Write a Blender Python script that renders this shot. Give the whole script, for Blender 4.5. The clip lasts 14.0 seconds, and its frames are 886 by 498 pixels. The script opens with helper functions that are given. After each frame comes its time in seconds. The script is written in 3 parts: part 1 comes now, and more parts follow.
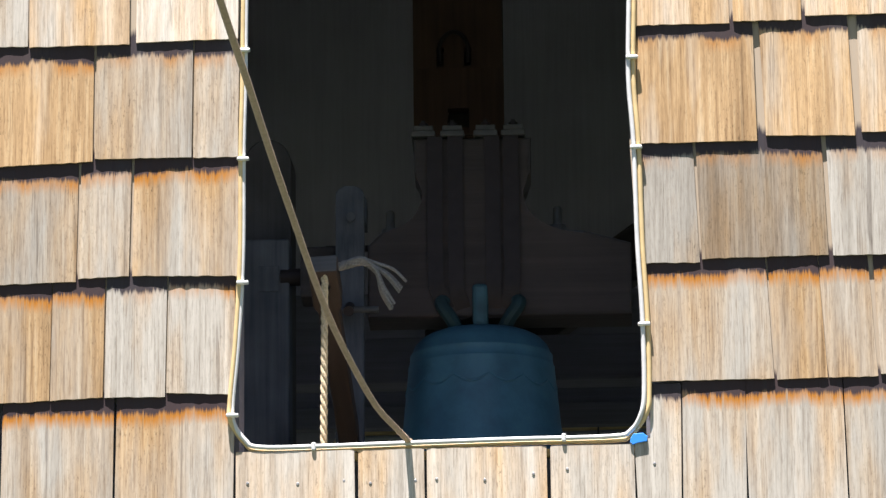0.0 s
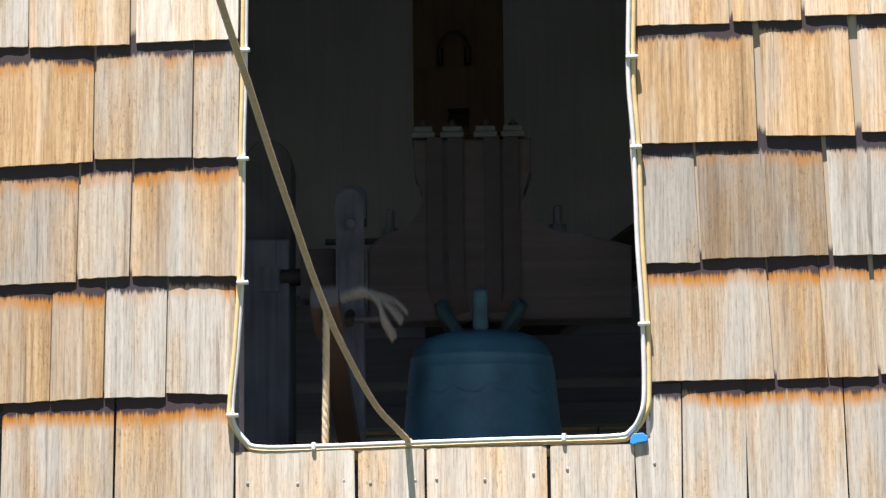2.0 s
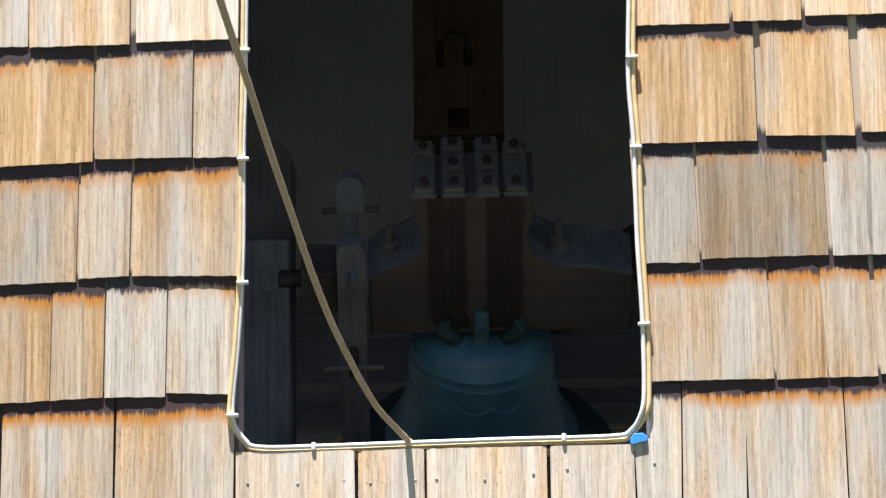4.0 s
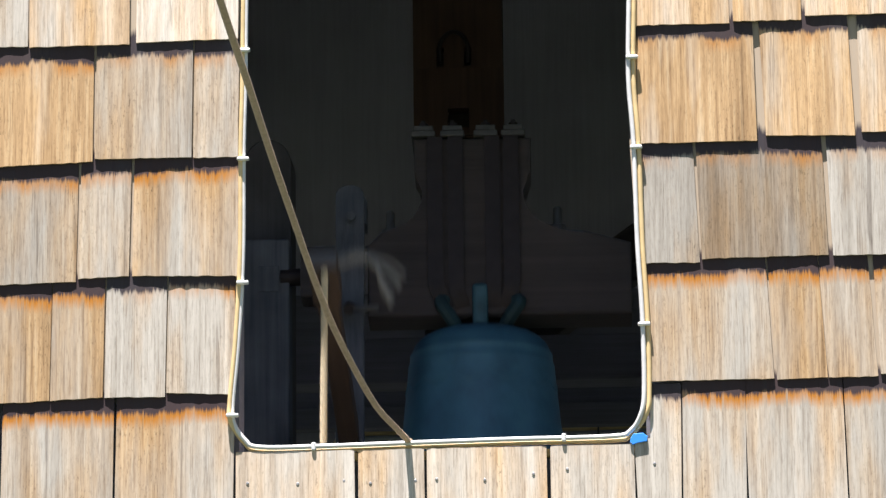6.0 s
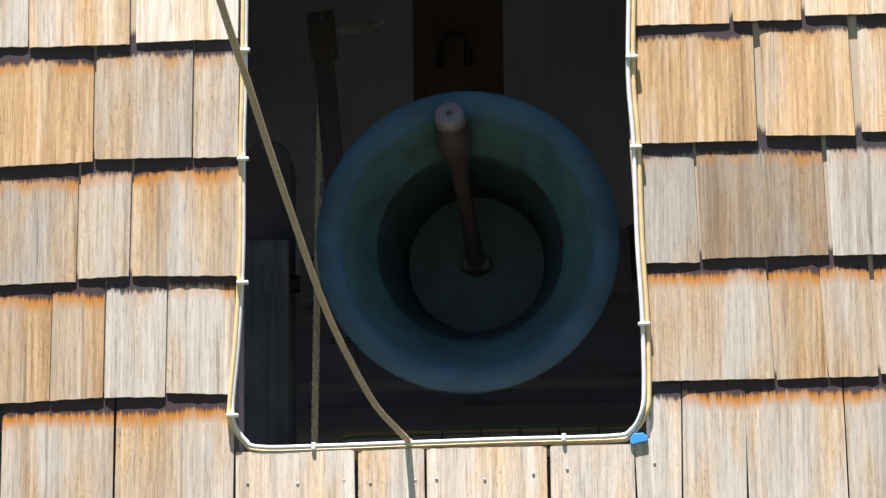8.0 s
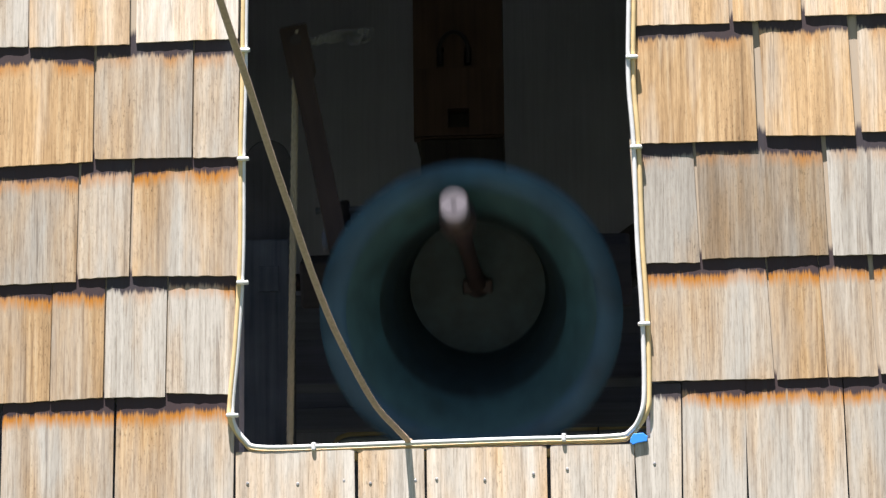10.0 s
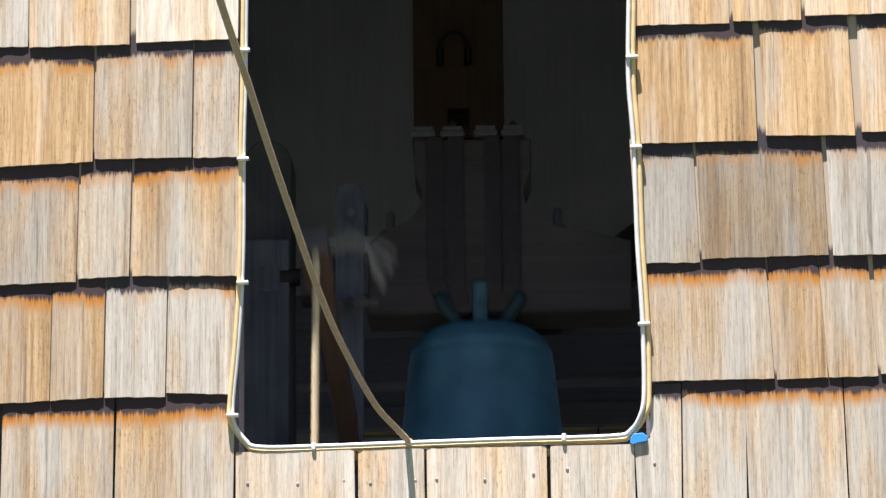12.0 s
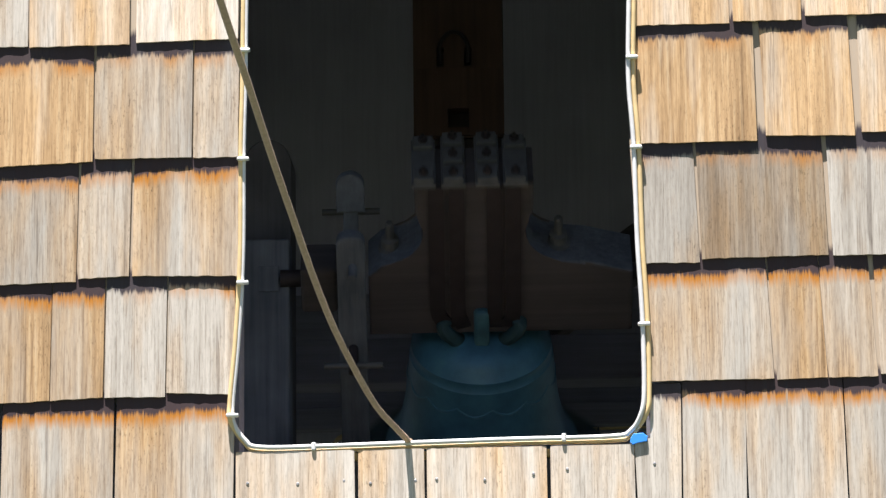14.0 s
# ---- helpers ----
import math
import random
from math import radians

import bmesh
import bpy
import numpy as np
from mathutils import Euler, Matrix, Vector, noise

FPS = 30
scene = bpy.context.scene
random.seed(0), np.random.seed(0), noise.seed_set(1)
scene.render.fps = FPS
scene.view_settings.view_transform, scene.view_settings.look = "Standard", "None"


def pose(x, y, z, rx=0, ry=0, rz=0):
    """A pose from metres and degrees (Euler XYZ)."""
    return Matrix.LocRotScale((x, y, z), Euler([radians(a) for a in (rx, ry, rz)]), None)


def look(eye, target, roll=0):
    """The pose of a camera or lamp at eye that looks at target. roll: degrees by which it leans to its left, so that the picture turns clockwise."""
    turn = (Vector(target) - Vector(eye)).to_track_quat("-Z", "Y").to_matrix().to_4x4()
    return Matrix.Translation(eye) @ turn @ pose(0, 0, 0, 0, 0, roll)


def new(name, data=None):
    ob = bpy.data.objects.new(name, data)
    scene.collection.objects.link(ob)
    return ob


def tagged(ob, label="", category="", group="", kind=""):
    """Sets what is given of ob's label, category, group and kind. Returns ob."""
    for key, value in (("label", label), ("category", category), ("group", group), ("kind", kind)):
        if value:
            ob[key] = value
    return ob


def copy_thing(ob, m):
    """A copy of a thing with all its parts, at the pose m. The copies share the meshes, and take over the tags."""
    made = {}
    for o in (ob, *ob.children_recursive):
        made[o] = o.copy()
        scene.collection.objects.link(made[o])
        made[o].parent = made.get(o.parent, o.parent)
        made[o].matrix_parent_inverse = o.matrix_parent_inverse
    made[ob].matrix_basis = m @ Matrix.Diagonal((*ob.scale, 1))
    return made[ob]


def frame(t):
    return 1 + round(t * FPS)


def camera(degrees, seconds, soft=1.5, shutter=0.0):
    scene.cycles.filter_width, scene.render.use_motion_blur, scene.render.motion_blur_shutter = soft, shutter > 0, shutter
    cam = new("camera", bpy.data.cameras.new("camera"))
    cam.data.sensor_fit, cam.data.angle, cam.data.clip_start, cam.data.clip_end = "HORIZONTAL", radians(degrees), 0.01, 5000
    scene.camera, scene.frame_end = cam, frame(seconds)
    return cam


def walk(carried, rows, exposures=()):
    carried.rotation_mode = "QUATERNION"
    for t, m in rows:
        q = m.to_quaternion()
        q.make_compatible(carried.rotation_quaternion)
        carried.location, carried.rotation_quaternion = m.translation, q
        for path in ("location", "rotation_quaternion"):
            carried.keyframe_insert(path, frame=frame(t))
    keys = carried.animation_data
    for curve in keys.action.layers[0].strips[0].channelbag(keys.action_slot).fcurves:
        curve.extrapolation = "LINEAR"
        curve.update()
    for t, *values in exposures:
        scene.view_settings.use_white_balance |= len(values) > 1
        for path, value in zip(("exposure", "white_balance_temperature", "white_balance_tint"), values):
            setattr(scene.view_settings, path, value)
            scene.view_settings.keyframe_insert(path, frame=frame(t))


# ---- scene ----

# ---------------------------------------------------------------- camera
cam = camera(11.194, 14.0, soft=1.4, shutter=0.35)
EYE = (0.408, -7.784, 1.600)
AIM = (0.0, 0.0, 3.4)
STAND = look(EYE, AIM, roll=-0.6)
walk(cam, [(0.0, STAND), (14.0, STAND)], exposures=[(0.0, 1.55, 6070, 15.5), (14.0, 1.55, 6070, 15.5)])

# ---------------------------------------------------------------- daylight
TO_SUN = Vector((-0.45, -1.0, 4.5)).normalized()
world = bpy.data.worlds.new("daylight")
scene.world = world
world.use_nodes = True
wn = world.node_tree.nodes
sky = wn.new("ShaderNodeTexSky")
sky.sky_type = "NISHITA"
sky.sun_disc = False
sky.sun_elevation = math.asin(TO_SUN.z)
sky.sun_rotation = math.atan2(TO_SUN.x, TO_SUN.y)
wn["Background"].inputs["Strength"].default_value = 0.036
world.node_tree.links.new(sky.outputs[0], wn["Background"].inputs["Color"])
sun_data = bpy.data.lights.new("sun", "SUN")
sun_data.energy = 6.0
sun_data.angle = radians(0.53)
sun_data.color = (1.0, 0.95, 0.87)
sun = new("sun", sun_data)
sun.matrix_world = look(TO_SUN * 30, (0, 0, 0))


# ---------------------------------------------------------------- materials
def material(name):
    m = bpy.data.materials.new(name)
    m.use_nodes = True
    return m, m.node_tree.nodes, m.node_tree.links, m.node_tree.nodes["Principled BSDF"]


def ramp(n, stops):
    r = n.new("ShaderNodeValToRGB")
    e = r.color_ramp.elements
    while len(e) < len(stops):
        e.new(0.5)
    for k, (p, c) in zip(e, stops):
        k.position, k.color = p, (*c, 1)
    return r


def grained(name, dark, light, along="z", fine=90.0, rough=0.85, bump=0.35, stain=0.5, coarse=5.0):
    """Wood with grain along one axis, blotches and relief, shifted from piece to piece."""
    m, n, l, b = material(name)
    tc = n.new("ShaderNodeTexCoord")
    info = n.new("ShaderNodeObjectInfo")
    add = n.new("ShaderNodeVectorMath")
    mul = n.new("ShaderNodeMath"); mul.operation = "MULTIPLY"; mul.inputs[1].default_value = 37.0
    l.new(info.outputs["Random"], mul.inputs[0])
    l.new(tc.outputs["Object"], add.inputs[0]); l.new(mul.outputs[0], add.inputs[1])
    mp = n.new("ShaderNodeMapping")
    k = {"x": (0.03, 1, 1), "y": (1, 0.03, 1), "z": (1, 1, 0.03)}[along]
    mp.inputs["Scale"].default_value = k
    l.new(add.outputs[0], mp.inputs["Vector"])
    g = n.new("ShaderNodeTexNoise"); g.inputs["Scale"].default_value = fine; g.inputs["Detail"].default_value = 6; g.inputs["Roughness"].default_value = 0.65
    l.new(mp.outputs[0], g.inputs["Vector"])
    s = n.new("ShaderNodeTexNoise"); s.inputs["Scale"].default_value = coarse; s.inputs["Detail"].default_value = 4
    l.new(add.outputs[0], s.inputs["Vector"])
    mixf = n.new("ShaderNodeMix"); mixf.inputs["Factor"].default_value = stain
    l.new(g.outputs["Fac"], mixf.inputs["A"]); l.new(s.outputs["Fac"], mixf.inputs["B"])
    r = ramp(n, [(0.32, dark), (0.68, light)])
    l.new(mixf.outputs[0], r.inputs[0]); l.new(r.outputs[0], b.inputs["Base Color"])
    b.inputs["Roughness"].default_value = rough
    bp = n.new("ShaderNodeBump"); bp.inputs["Strength"].default_value = bump; bp.inputs["Distance"].default_value = 0.004
    l.new(g.outputs["Fac"], bp.inputs["Height"]); l.new(bp.outputs[0], b.inputs["Normal"])
    return m


def plain(name, c, rough=0.5, metal=0.0, vary=0.25, scale=40.0, bump=0.1):
    m, n, l, b = material(name)
    tc = n.new("ShaderNodeTexCoord")
    g = n.new("ShaderNodeTexNoise"); g.inputs["Scale"].default_value = scale; g.inputs["Detail"].default_value = 5
    l.new(tc.outputs["Object"], g.inputs["Vector"])
    r = ramp(n, [(0.3, tuple(v * (1 - vary) for v in c)), (0.7, tuple(min(1, v * (1 + vary)) for v in c))])
    l.new(g.outputs["Fac"], r.inputs[0]); l.new(r.outputs[0], b.inputs["Base Color"])
    b.inputs["Roughness"].default_value, b.inputs["Metallic"].default_value = rough, metal
    bp = n.new("ShaderNodeBump"); bp.inputs["Strength"].default_value = bump; bp.inputs["Distance"].default_value = 0.002
    l.new(g.outputs["Fac"], bp.inputs["Height"]); l.new(bp.outputs[0], b.inputs["Normal"])
    return m


def shingle_wood():
    """Larch shingle: silver-grey weathering, brown streaks, fresh orange wood under the next course."""
    m, n, l, b = material("weathered_larch")

    def math_node(op, a, v=None, c=None, clamp=False):
        q = n.new("ShaderNodeMath"); q.operation = op; q.use_clamp = clamp
        for i, x in enumerate((a, v, c)):
            if x is None:
                continue
            if isinstance(x, (int, float)):
                q.inputs[i].default_value = x
            else:
                l.new(x, q.inputs[i])
        return q.outputs[0]

    def mix(f, a, c):
        q = n.new("ShaderNodeMix"); q.data_type = "RGBA"
        for i, x in ((0, f), (6, a), (7, c)):
            if isinstance(x, tuple):
                q.inputs[i].default_value = (*x, 1)
            elif isinstance(x, (int, float)):
                q.inputs[i].default_value = x
            else:
                l.new(x, q.inputs[i])
        return q.outputs[2]

    tc = n.new("ShaderNodeTexCoord")
    info = n.new("ShaderNodeObjectInfo")
    rnd = info.outputs["Random"]
    own = n.new("ShaderNodeSeparateColor")
    l.new(info.outputs["Color"], own.inputs[0])
    add = n.new("ShaderNodeVectorMath")
    l.new(tc.outputs["Object"], add.inputs[0]); l.new(math_node("MULTIPLY", rnd, 53.0), add.inputs[1])
    sep = n.new("ShaderNodeSeparateXYZ"); l.new(tc.outputs["Object"], sep.inputs[0])

    def tex(scale, sz, detail=5, rough=0.6):
        mp = n.new("ShaderNodeMapping"); mp.inputs["Scale"].default_value = (1, 1, sz)
        l.new(add.outputs[0], mp.inputs["Vector"])
        t = n.new("ShaderNodeTexNoise"); t.inputs["Scale"].default_value = scale; t.inputs["Detail"].default_value = detail; t.inputs["Roughness"].default_value = rough
        l.new(mp.outputs[0], t.inputs["Vector"])
        return t.outputs["Fac"]

    fine = tex(400, 0.011, 3, 0.65)
    streak = tex(125, 0.012, 6, 0.70)
    blotch = tex(14, 0.17, 4, 0.55)
    speck = tex(330, 0.3, 3, 0.7)
    grey = ramp(n, [(0.30, (0.42, 0.375, 0.31)), (0.5, (0.545, 0.495, 0.42)), (0.72, (0.66, 0.615, 0.53))])
    l.new(streak, grey.inputs[0])
    tan = ramp(n, [(0.30, (0.36, 0.23, 0.118)), (0.5, (0.58, 0.38, 0.195)), (0.72, (0.74, 0.55, 0.325))])
    l.new(streak, tan.inputs[0])
    # how brown each shingle is, and where
    brown = math_node("ADD", math_node("MULTIPLY", math_node("SUBTRACT", blotch, 0.5), 3.2), own.outputs[0], clamp=True)
    col = mix(brown, grey.outputs[0], tan.outputs[0])
    # dark fine grain lines
    lines = ramp(n, [(0.36, (0.42, 0.37, 0.33)), (0.45, (1, 1, 1))])
    l.new(fine, lines.inputs[0])
    q = n.new("ShaderNodeMix"); q.data_type = "RGBA"; q.blend_type = "MULTIPLY"; q.inputs[0].default_value = 0.45
    l.new(col, q.inputs[6]); l.new(lines.outputs[0], q.inputs[7])
    col = q.outputs[2]
    wide = ramp(n, [(0.30, (0.80, 0.78, 0.76)), (0.5, (0.96, 0.955, 0.95)), (0.66, (1.08, 1.08, 1.08))])
    l.new(tex(34, 0.03, 3, 0.5), wide.inputs[0])
    q = n.new("ShaderNodeMix"); q.data_type = "RGBA"; q.blend_type = "MULTIPLY"; q.inputs[0].default_value = 0.9
    l.new(col, q.inputs[6]); l.new(wide.outputs[0], q.inputs[7])
    col = q.outputs[2]
    tone = n.new("ShaderNodeVectorMath"); tone.operation = "SCALE"
    l.new(col, tone.inputs[0]); l.new(own.outputs[1], tone.inputs["Scale"])
    col = tone.outputs[0]
    # short mottling of the weathered face
    mottle = ramp(n, [(0.32, (0.66, 0.65, 0.64)), (0.47, (0.95, 0.945, 0.94)), (0.66, (1.05, 1.05, 1.05))]); l.new(tex(260, 0.16, 4, 0.72), mottle.inputs[0])
    q = n.new("ShaderNodeMix"); q.data_type = "RGBA"; q.blend_type = "MULTIPLY"; q.inputs[0].default_value = 0.65
    l.new(col, q.inputs[6]); l.new(mottle.outputs[0], q.inputs[7])
    col = q.outputs[2]
    # open cracks along the grain
    crack = ramp(n, [(0.285, (0.22, 0.18, 0.16)), (0.315, (1, 1, 1))]); l.new(tex(75, 0.009, 2, 0.5), crack.inputs[0])
    q = n.new("ShaderNodeMix"); q.data_type = "RGBA"; q.blend_type = "MULTIPLY"; q.inputs[0].default_value = 0.42
    l.new(col, q.inputs[6]); l.new(crack.outputs[0], q.inputs[7])
    col = q.outputs[2]
    # mildew specks
    sp = ramp(n, [(0.34, (0.5, 0.5, 0.5)), (0.42, (1, 1, 1))]); l.new(speck, sp.inputs[0])
    q = n.new("ShaderNodeMix"); q.data_type = "RGBA"; q.blend_type = "MULTIPLY"
    l.new(math_node("MULTIPLY", math_node("SUBTRACT", blotch, 0.40), 4.0, clamp=True), q.inputs[0])
    l.new(col, q.inputs[6]); l.new(sp.outputs[0], q.inputs[7])
    col = q.outputs[2]
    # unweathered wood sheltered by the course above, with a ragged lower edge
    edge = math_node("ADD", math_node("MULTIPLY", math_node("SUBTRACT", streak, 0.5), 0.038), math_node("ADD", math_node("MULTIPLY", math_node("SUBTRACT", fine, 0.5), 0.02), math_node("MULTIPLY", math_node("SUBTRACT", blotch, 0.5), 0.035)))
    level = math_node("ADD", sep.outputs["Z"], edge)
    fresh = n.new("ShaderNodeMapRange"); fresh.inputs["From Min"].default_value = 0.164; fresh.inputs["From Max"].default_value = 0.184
    l.new(level, fresh.inputs["Value"])
    col = mix(math_node("MULTIPLY", math_node("MULTIPLY", fresh.outputs[0], math_node("MULTIPLY_ADD", streak, 4.0, -1.0, clamp=True)), math_node("MULTIPLY", math_node("ADD", math_node("MULTIPLY", math_node("SUBTRACT", blotch, 0.5), 2.4), own.outputs[2]), 1.2, clamp=True)), col, (0.43, 0.17, 0.024))
    # grey stained band below each butt, blackened in colour to deepen the shadow there
    stain_shade = n.new("ShaderNodeMapRange"); stain_shade.inputs["From Min"].default_value = 0.186; stain_shade.inputs["From Max"].default_value = 0.194
    l.new(level, stain_shade.inputs["Value"])
    clean = n.new("ShaderNodeMapRange"); clean.inputs["From Min"].default_value = 0.226; clean.inputs["From Max"].default_value = 0.240; clean.inputs["To Min"].default_value = 0.0; clean.inputs["To Max"].default_value = 1.0
    l.new(level, clean.inputs["Value"])
    col = mix(math_node("MULTIPLY", stain_shade.outputs[0], 0.95), col, (0.040, 0.034, 0.042))
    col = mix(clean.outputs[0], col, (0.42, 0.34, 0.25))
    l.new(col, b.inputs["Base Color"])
    b.inputs["Roughness"].default_value = 0.85
    b.inputs["Specular IOR Level"].default_value = 0.12
    h = math_node("ADD", math_node("MULTIPLY", fine, 0.6), streak)
    bp = n.new("ShaderNodeBump"); bp.inputs["Strength"].default_value = 0.26; bp.inputs["Distance"].default_value = 0.004
    l.new(h, bp.inputs["Height"]); l.new(bp.outputs[0], b.inputs["Normal"])
    return m


SHINGLE = shingle_wood()
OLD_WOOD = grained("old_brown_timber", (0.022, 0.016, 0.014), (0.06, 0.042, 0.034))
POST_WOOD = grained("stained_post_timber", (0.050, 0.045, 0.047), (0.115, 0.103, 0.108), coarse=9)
BEAM_WOOD = grained("grey_beam_timber", (0.12, 0.113, 0.13), (0.23, 0.22, 0.25), along="x")
RED_WOOD = grained("red_brown_timber", (0.050, 0.027, 0.019), (0.125, 0.066, 0.044))
GREY_WOOD = grained("grey_timber", (0.05, 0.055, 0.068), (0.155, 0.162, 0.19), coarse=11)
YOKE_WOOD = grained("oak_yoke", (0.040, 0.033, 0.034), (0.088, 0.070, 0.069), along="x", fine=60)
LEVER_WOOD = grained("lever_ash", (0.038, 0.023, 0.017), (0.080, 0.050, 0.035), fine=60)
PALE_END = grained("bleached_end_grain", (0.09, 0.083, 0.08), (0.17, 0.16, 0.15), along="x")
INNER_WOOD = grained("inner_boarding", (0.32, 0.305, 0.36), (0.44, 0.425, 0.49))
FRESH_WOOD = grained("fresh_batten", (0.50, 0.32, 0.12), (0.75, 0.55, 0.27))
IRON = plain("dark_iron", (0.036, 0.026, 0.027), 0.6, 0.4, 0.2)
NAIL_STEEL = plain("galvanised_nail", (0.36, 0.35, 0.34), 0.45, 0.5, 0.2)
STEEL = plain("grey_painted_steel", (0.092, 0.088, 0.088), 0.65, 0.1, 0.2)
CLAPPER_IRON = plain("rusty_clapper_iron", (0.036, 0.023, 0.023), 0.7, 0.2, 0.3)
CLAPPER_END = plain("worn_bright_iron", (0.15, 0.13, 0.14), 0.5, 0.3, 0.1)
WHITE_PVC = plain("white_plastic", (0.66, 0.65, 0.62), 0.4, 0, 0.10)
YELLOW_PVC = plain("yellowed_plastic", (0.66, 0.49, 0.24), 0.45, 0, 0.12)
BLUE_PVC = plain("blue_plastic", (0.05, 0.28, 0.85), 0.35, 0, 0.05)
GREY_PVC = plain("grey_plastic", (0.42, 0.43, 0.45), 0.45, 0, 0.12)
ROPE = plain("hemp_rope", (0.56, 0.46, 0.30), 0.9, 0, 0.25, 300, 0.4)
ROPE_END = plain("frayed_hemp", (0.20, 0.19, 0.18), 0.9, 0, 0.25, 300, 0.4)
CABLE_BROWN = plain("brown_cable_sheath", (0.40, 0.29, 0.20), 0.6, 0, 0.15, 120)
FLOOR_WOOD = grained("dark_floor_boards", (0.028, 0.025, 0.024), (0.065, 0.058, 0.055), along="x")
ROOFING = grained("roof_boards", (0.10, 0.07, 0.05), (0.22, 0.16, 0.11))
GRASS = plain("meadow", (0.038, 0.050, 0.026), 0.95, 0, 0.4, 0.8, 0.6)


def bronze():
    m, n, l, b = material("verdigris_bronze")
    tc = n.new("ShaderNodeTexCoord")
    a = n.new("ShaderNodeTexNoise"); a.inputs["Scale"].default_value = 9; a.inputs["Detail"].default_value = 7; a.inputs["Roughness"].default_value = 0.65
    l.new(tc.outputs["Object"], a.inputs["Vector"])
    r = ramp(n, [(0.3, (0.034, 0.096, 0.158)), (0.55, (0.056, 0.163, 0.242)), (0.75, (0.077, 0.228, 0.27))])
    l.new(a.outputs["Fac"], r.inputs[0]); l.new(r.outputs[0], b.inputs["Base Color"])
    b.inputs["Metallic"].default_value, b.inputs["Roughness"].default_value = 0.1, 0.5
    f = n.new("ShaderNodeTexNoise"); f.inputs["Scale"].default_value = 120; f.inputs["Detail"].default_value = 4
    l.new(tc.outputs["Object"], f.inputs["Vector"])
    bp = n.new("ShaderNodeBump"); bp.inputs["Strength"].default_value = 0.15; bp.inputs["Distance"].default_value = 0.002
    l.new(f.outputs["Fac"], bp.inputs["Height"]); l.new(bp.outputs[0], b.inputs["Normal"])
    return m


BRONZE = bronze()
# darker bronze for the outer flare and the crown loops
DARK_BRONZE = plain("dark_bronze", (0.018, 0.047, 0.057), 0.7, 0.1, 0.35, 18)
CROWN_BRONZE = plain("darker_crown_bronze", (0.042, 0.105, 0.135), 0.6, 0.1, 0.3, 30)
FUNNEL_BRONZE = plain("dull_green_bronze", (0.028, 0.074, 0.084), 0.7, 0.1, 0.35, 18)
# lip colour carries reflected sky blue and is toned down for shade
LIP_BRONZE = plain("sky_toned_lip_bronze", (0.021, 0.066, 0.108), 0.7, 0.1, 0.3, 14)
# darkened bronze: the shade deep inside the bell is put into its colour
DEEP_SHADE_BRONZE = plain("deep_shade_bronze", (0.017, 0.031, 0.036), 0.6, 0.3, 0.35, 30)


# ---------------------------------------------------------------- mesh helpers
def part(name, bm, mat, parent=None, label="", smooth=False):
    me = bpy.data.meshes.new(name)
    bmesh.ops.recalc_face_normals(bm, faces=bm.faces)
    bm.to_mesh(me)
    bm.free()
    me.materials.append(mat)
    if smooth:
        me.polygons.foreach_set("use_smooth", [True] * len(me.polygons))
        me.set_sharp_from_angle(angle=radians(40))
    ob = new(name, me)
    if parent:
        ob.parent = parent
    if label:
        ob["label"] = label
    return ob


def box(x0, x1, y0, y1, z0, z1, bevel=0.0, bm=None):
    own = bmesh.new()
    bmesh.ops.create_cube(own, size=1, matrix=Matrix.Translation(((x0 + x1) / 2, (y0 + y1) / 2, (z0 + z1) / 2)) @ Matrix.Diagonal((x1 - x0, y1 - y0, z1 - z0, 1)))
    if bevel:
        bmesh.ops.bevel(own, geom=own.edges[:], offset=bevel, segments=2, affect="EDGES", profile=0.5)
    if bm is None:
        return own
    return merge(bm, own)


def merge(bm, own):
    me = bpy.data.meshes.new("scratch")
    own.to_mesh(me)
    own.free()
    bm.from_mesh(me)
    bpy.data.meshes.remove(me)
    return bm


def slab_with_holes(x0, x1, y0, y1, z0, z1, holes):
    """A slab in the x-z plane with rectangular holes right through it."""
    xs = sorted({x0, x1, *(h[0] for h in holes), *(h[1] for h in holes)})
    zs = sorted({z0, z1, *(h[2] for h in holes), *(h[3] for h in holes)})
    bm = bmesh.new()
    solid = lambda i, j: 0 <= i < len(xs) - 1 and 0 <= j < len(zs) - 1 and not any(
        h[0] <= (xs[i] + xs[i + 1]) / 2 <= h[1] and h[2] <= (zs[j] + zs[j + 1]) / 2 <= h[3] for h in holes)
    v = {}

    def vert(i, j, y):
        if (i, j, y) not in v:
            v[i, j, y] = bm.verts.new((xs[i], y, zs[j]))
        return v[i, j, y]

    for i in range(len(xs) - 1):
        for j in range(len(zs) - 1):
            if not solid(i, j):
                continue
            for y in (y0, y1):
                bm.faces.new([vert(i, j, y), vert(i + 1, j, y), vert(i + 1, j + 1, y), vert(i, j + 1, y)])
            for (di, dj), (a, c) in (((-1, 0), ((i, j), (i, j + 1))), ((1, 0), ((i + 1, j), (i + 1, j + 1))), ((0, -1), ((i, j), (i + 1, j))), ((0, 1), ((i, j + 1), (i + 1, j + 1)))):
                if not solid(i + di, j + dj):
                    bm.faces.new([vert(*a, y0), vert(*c, y0), vert(*c, y1), vert(*a, y1)])
    return bm


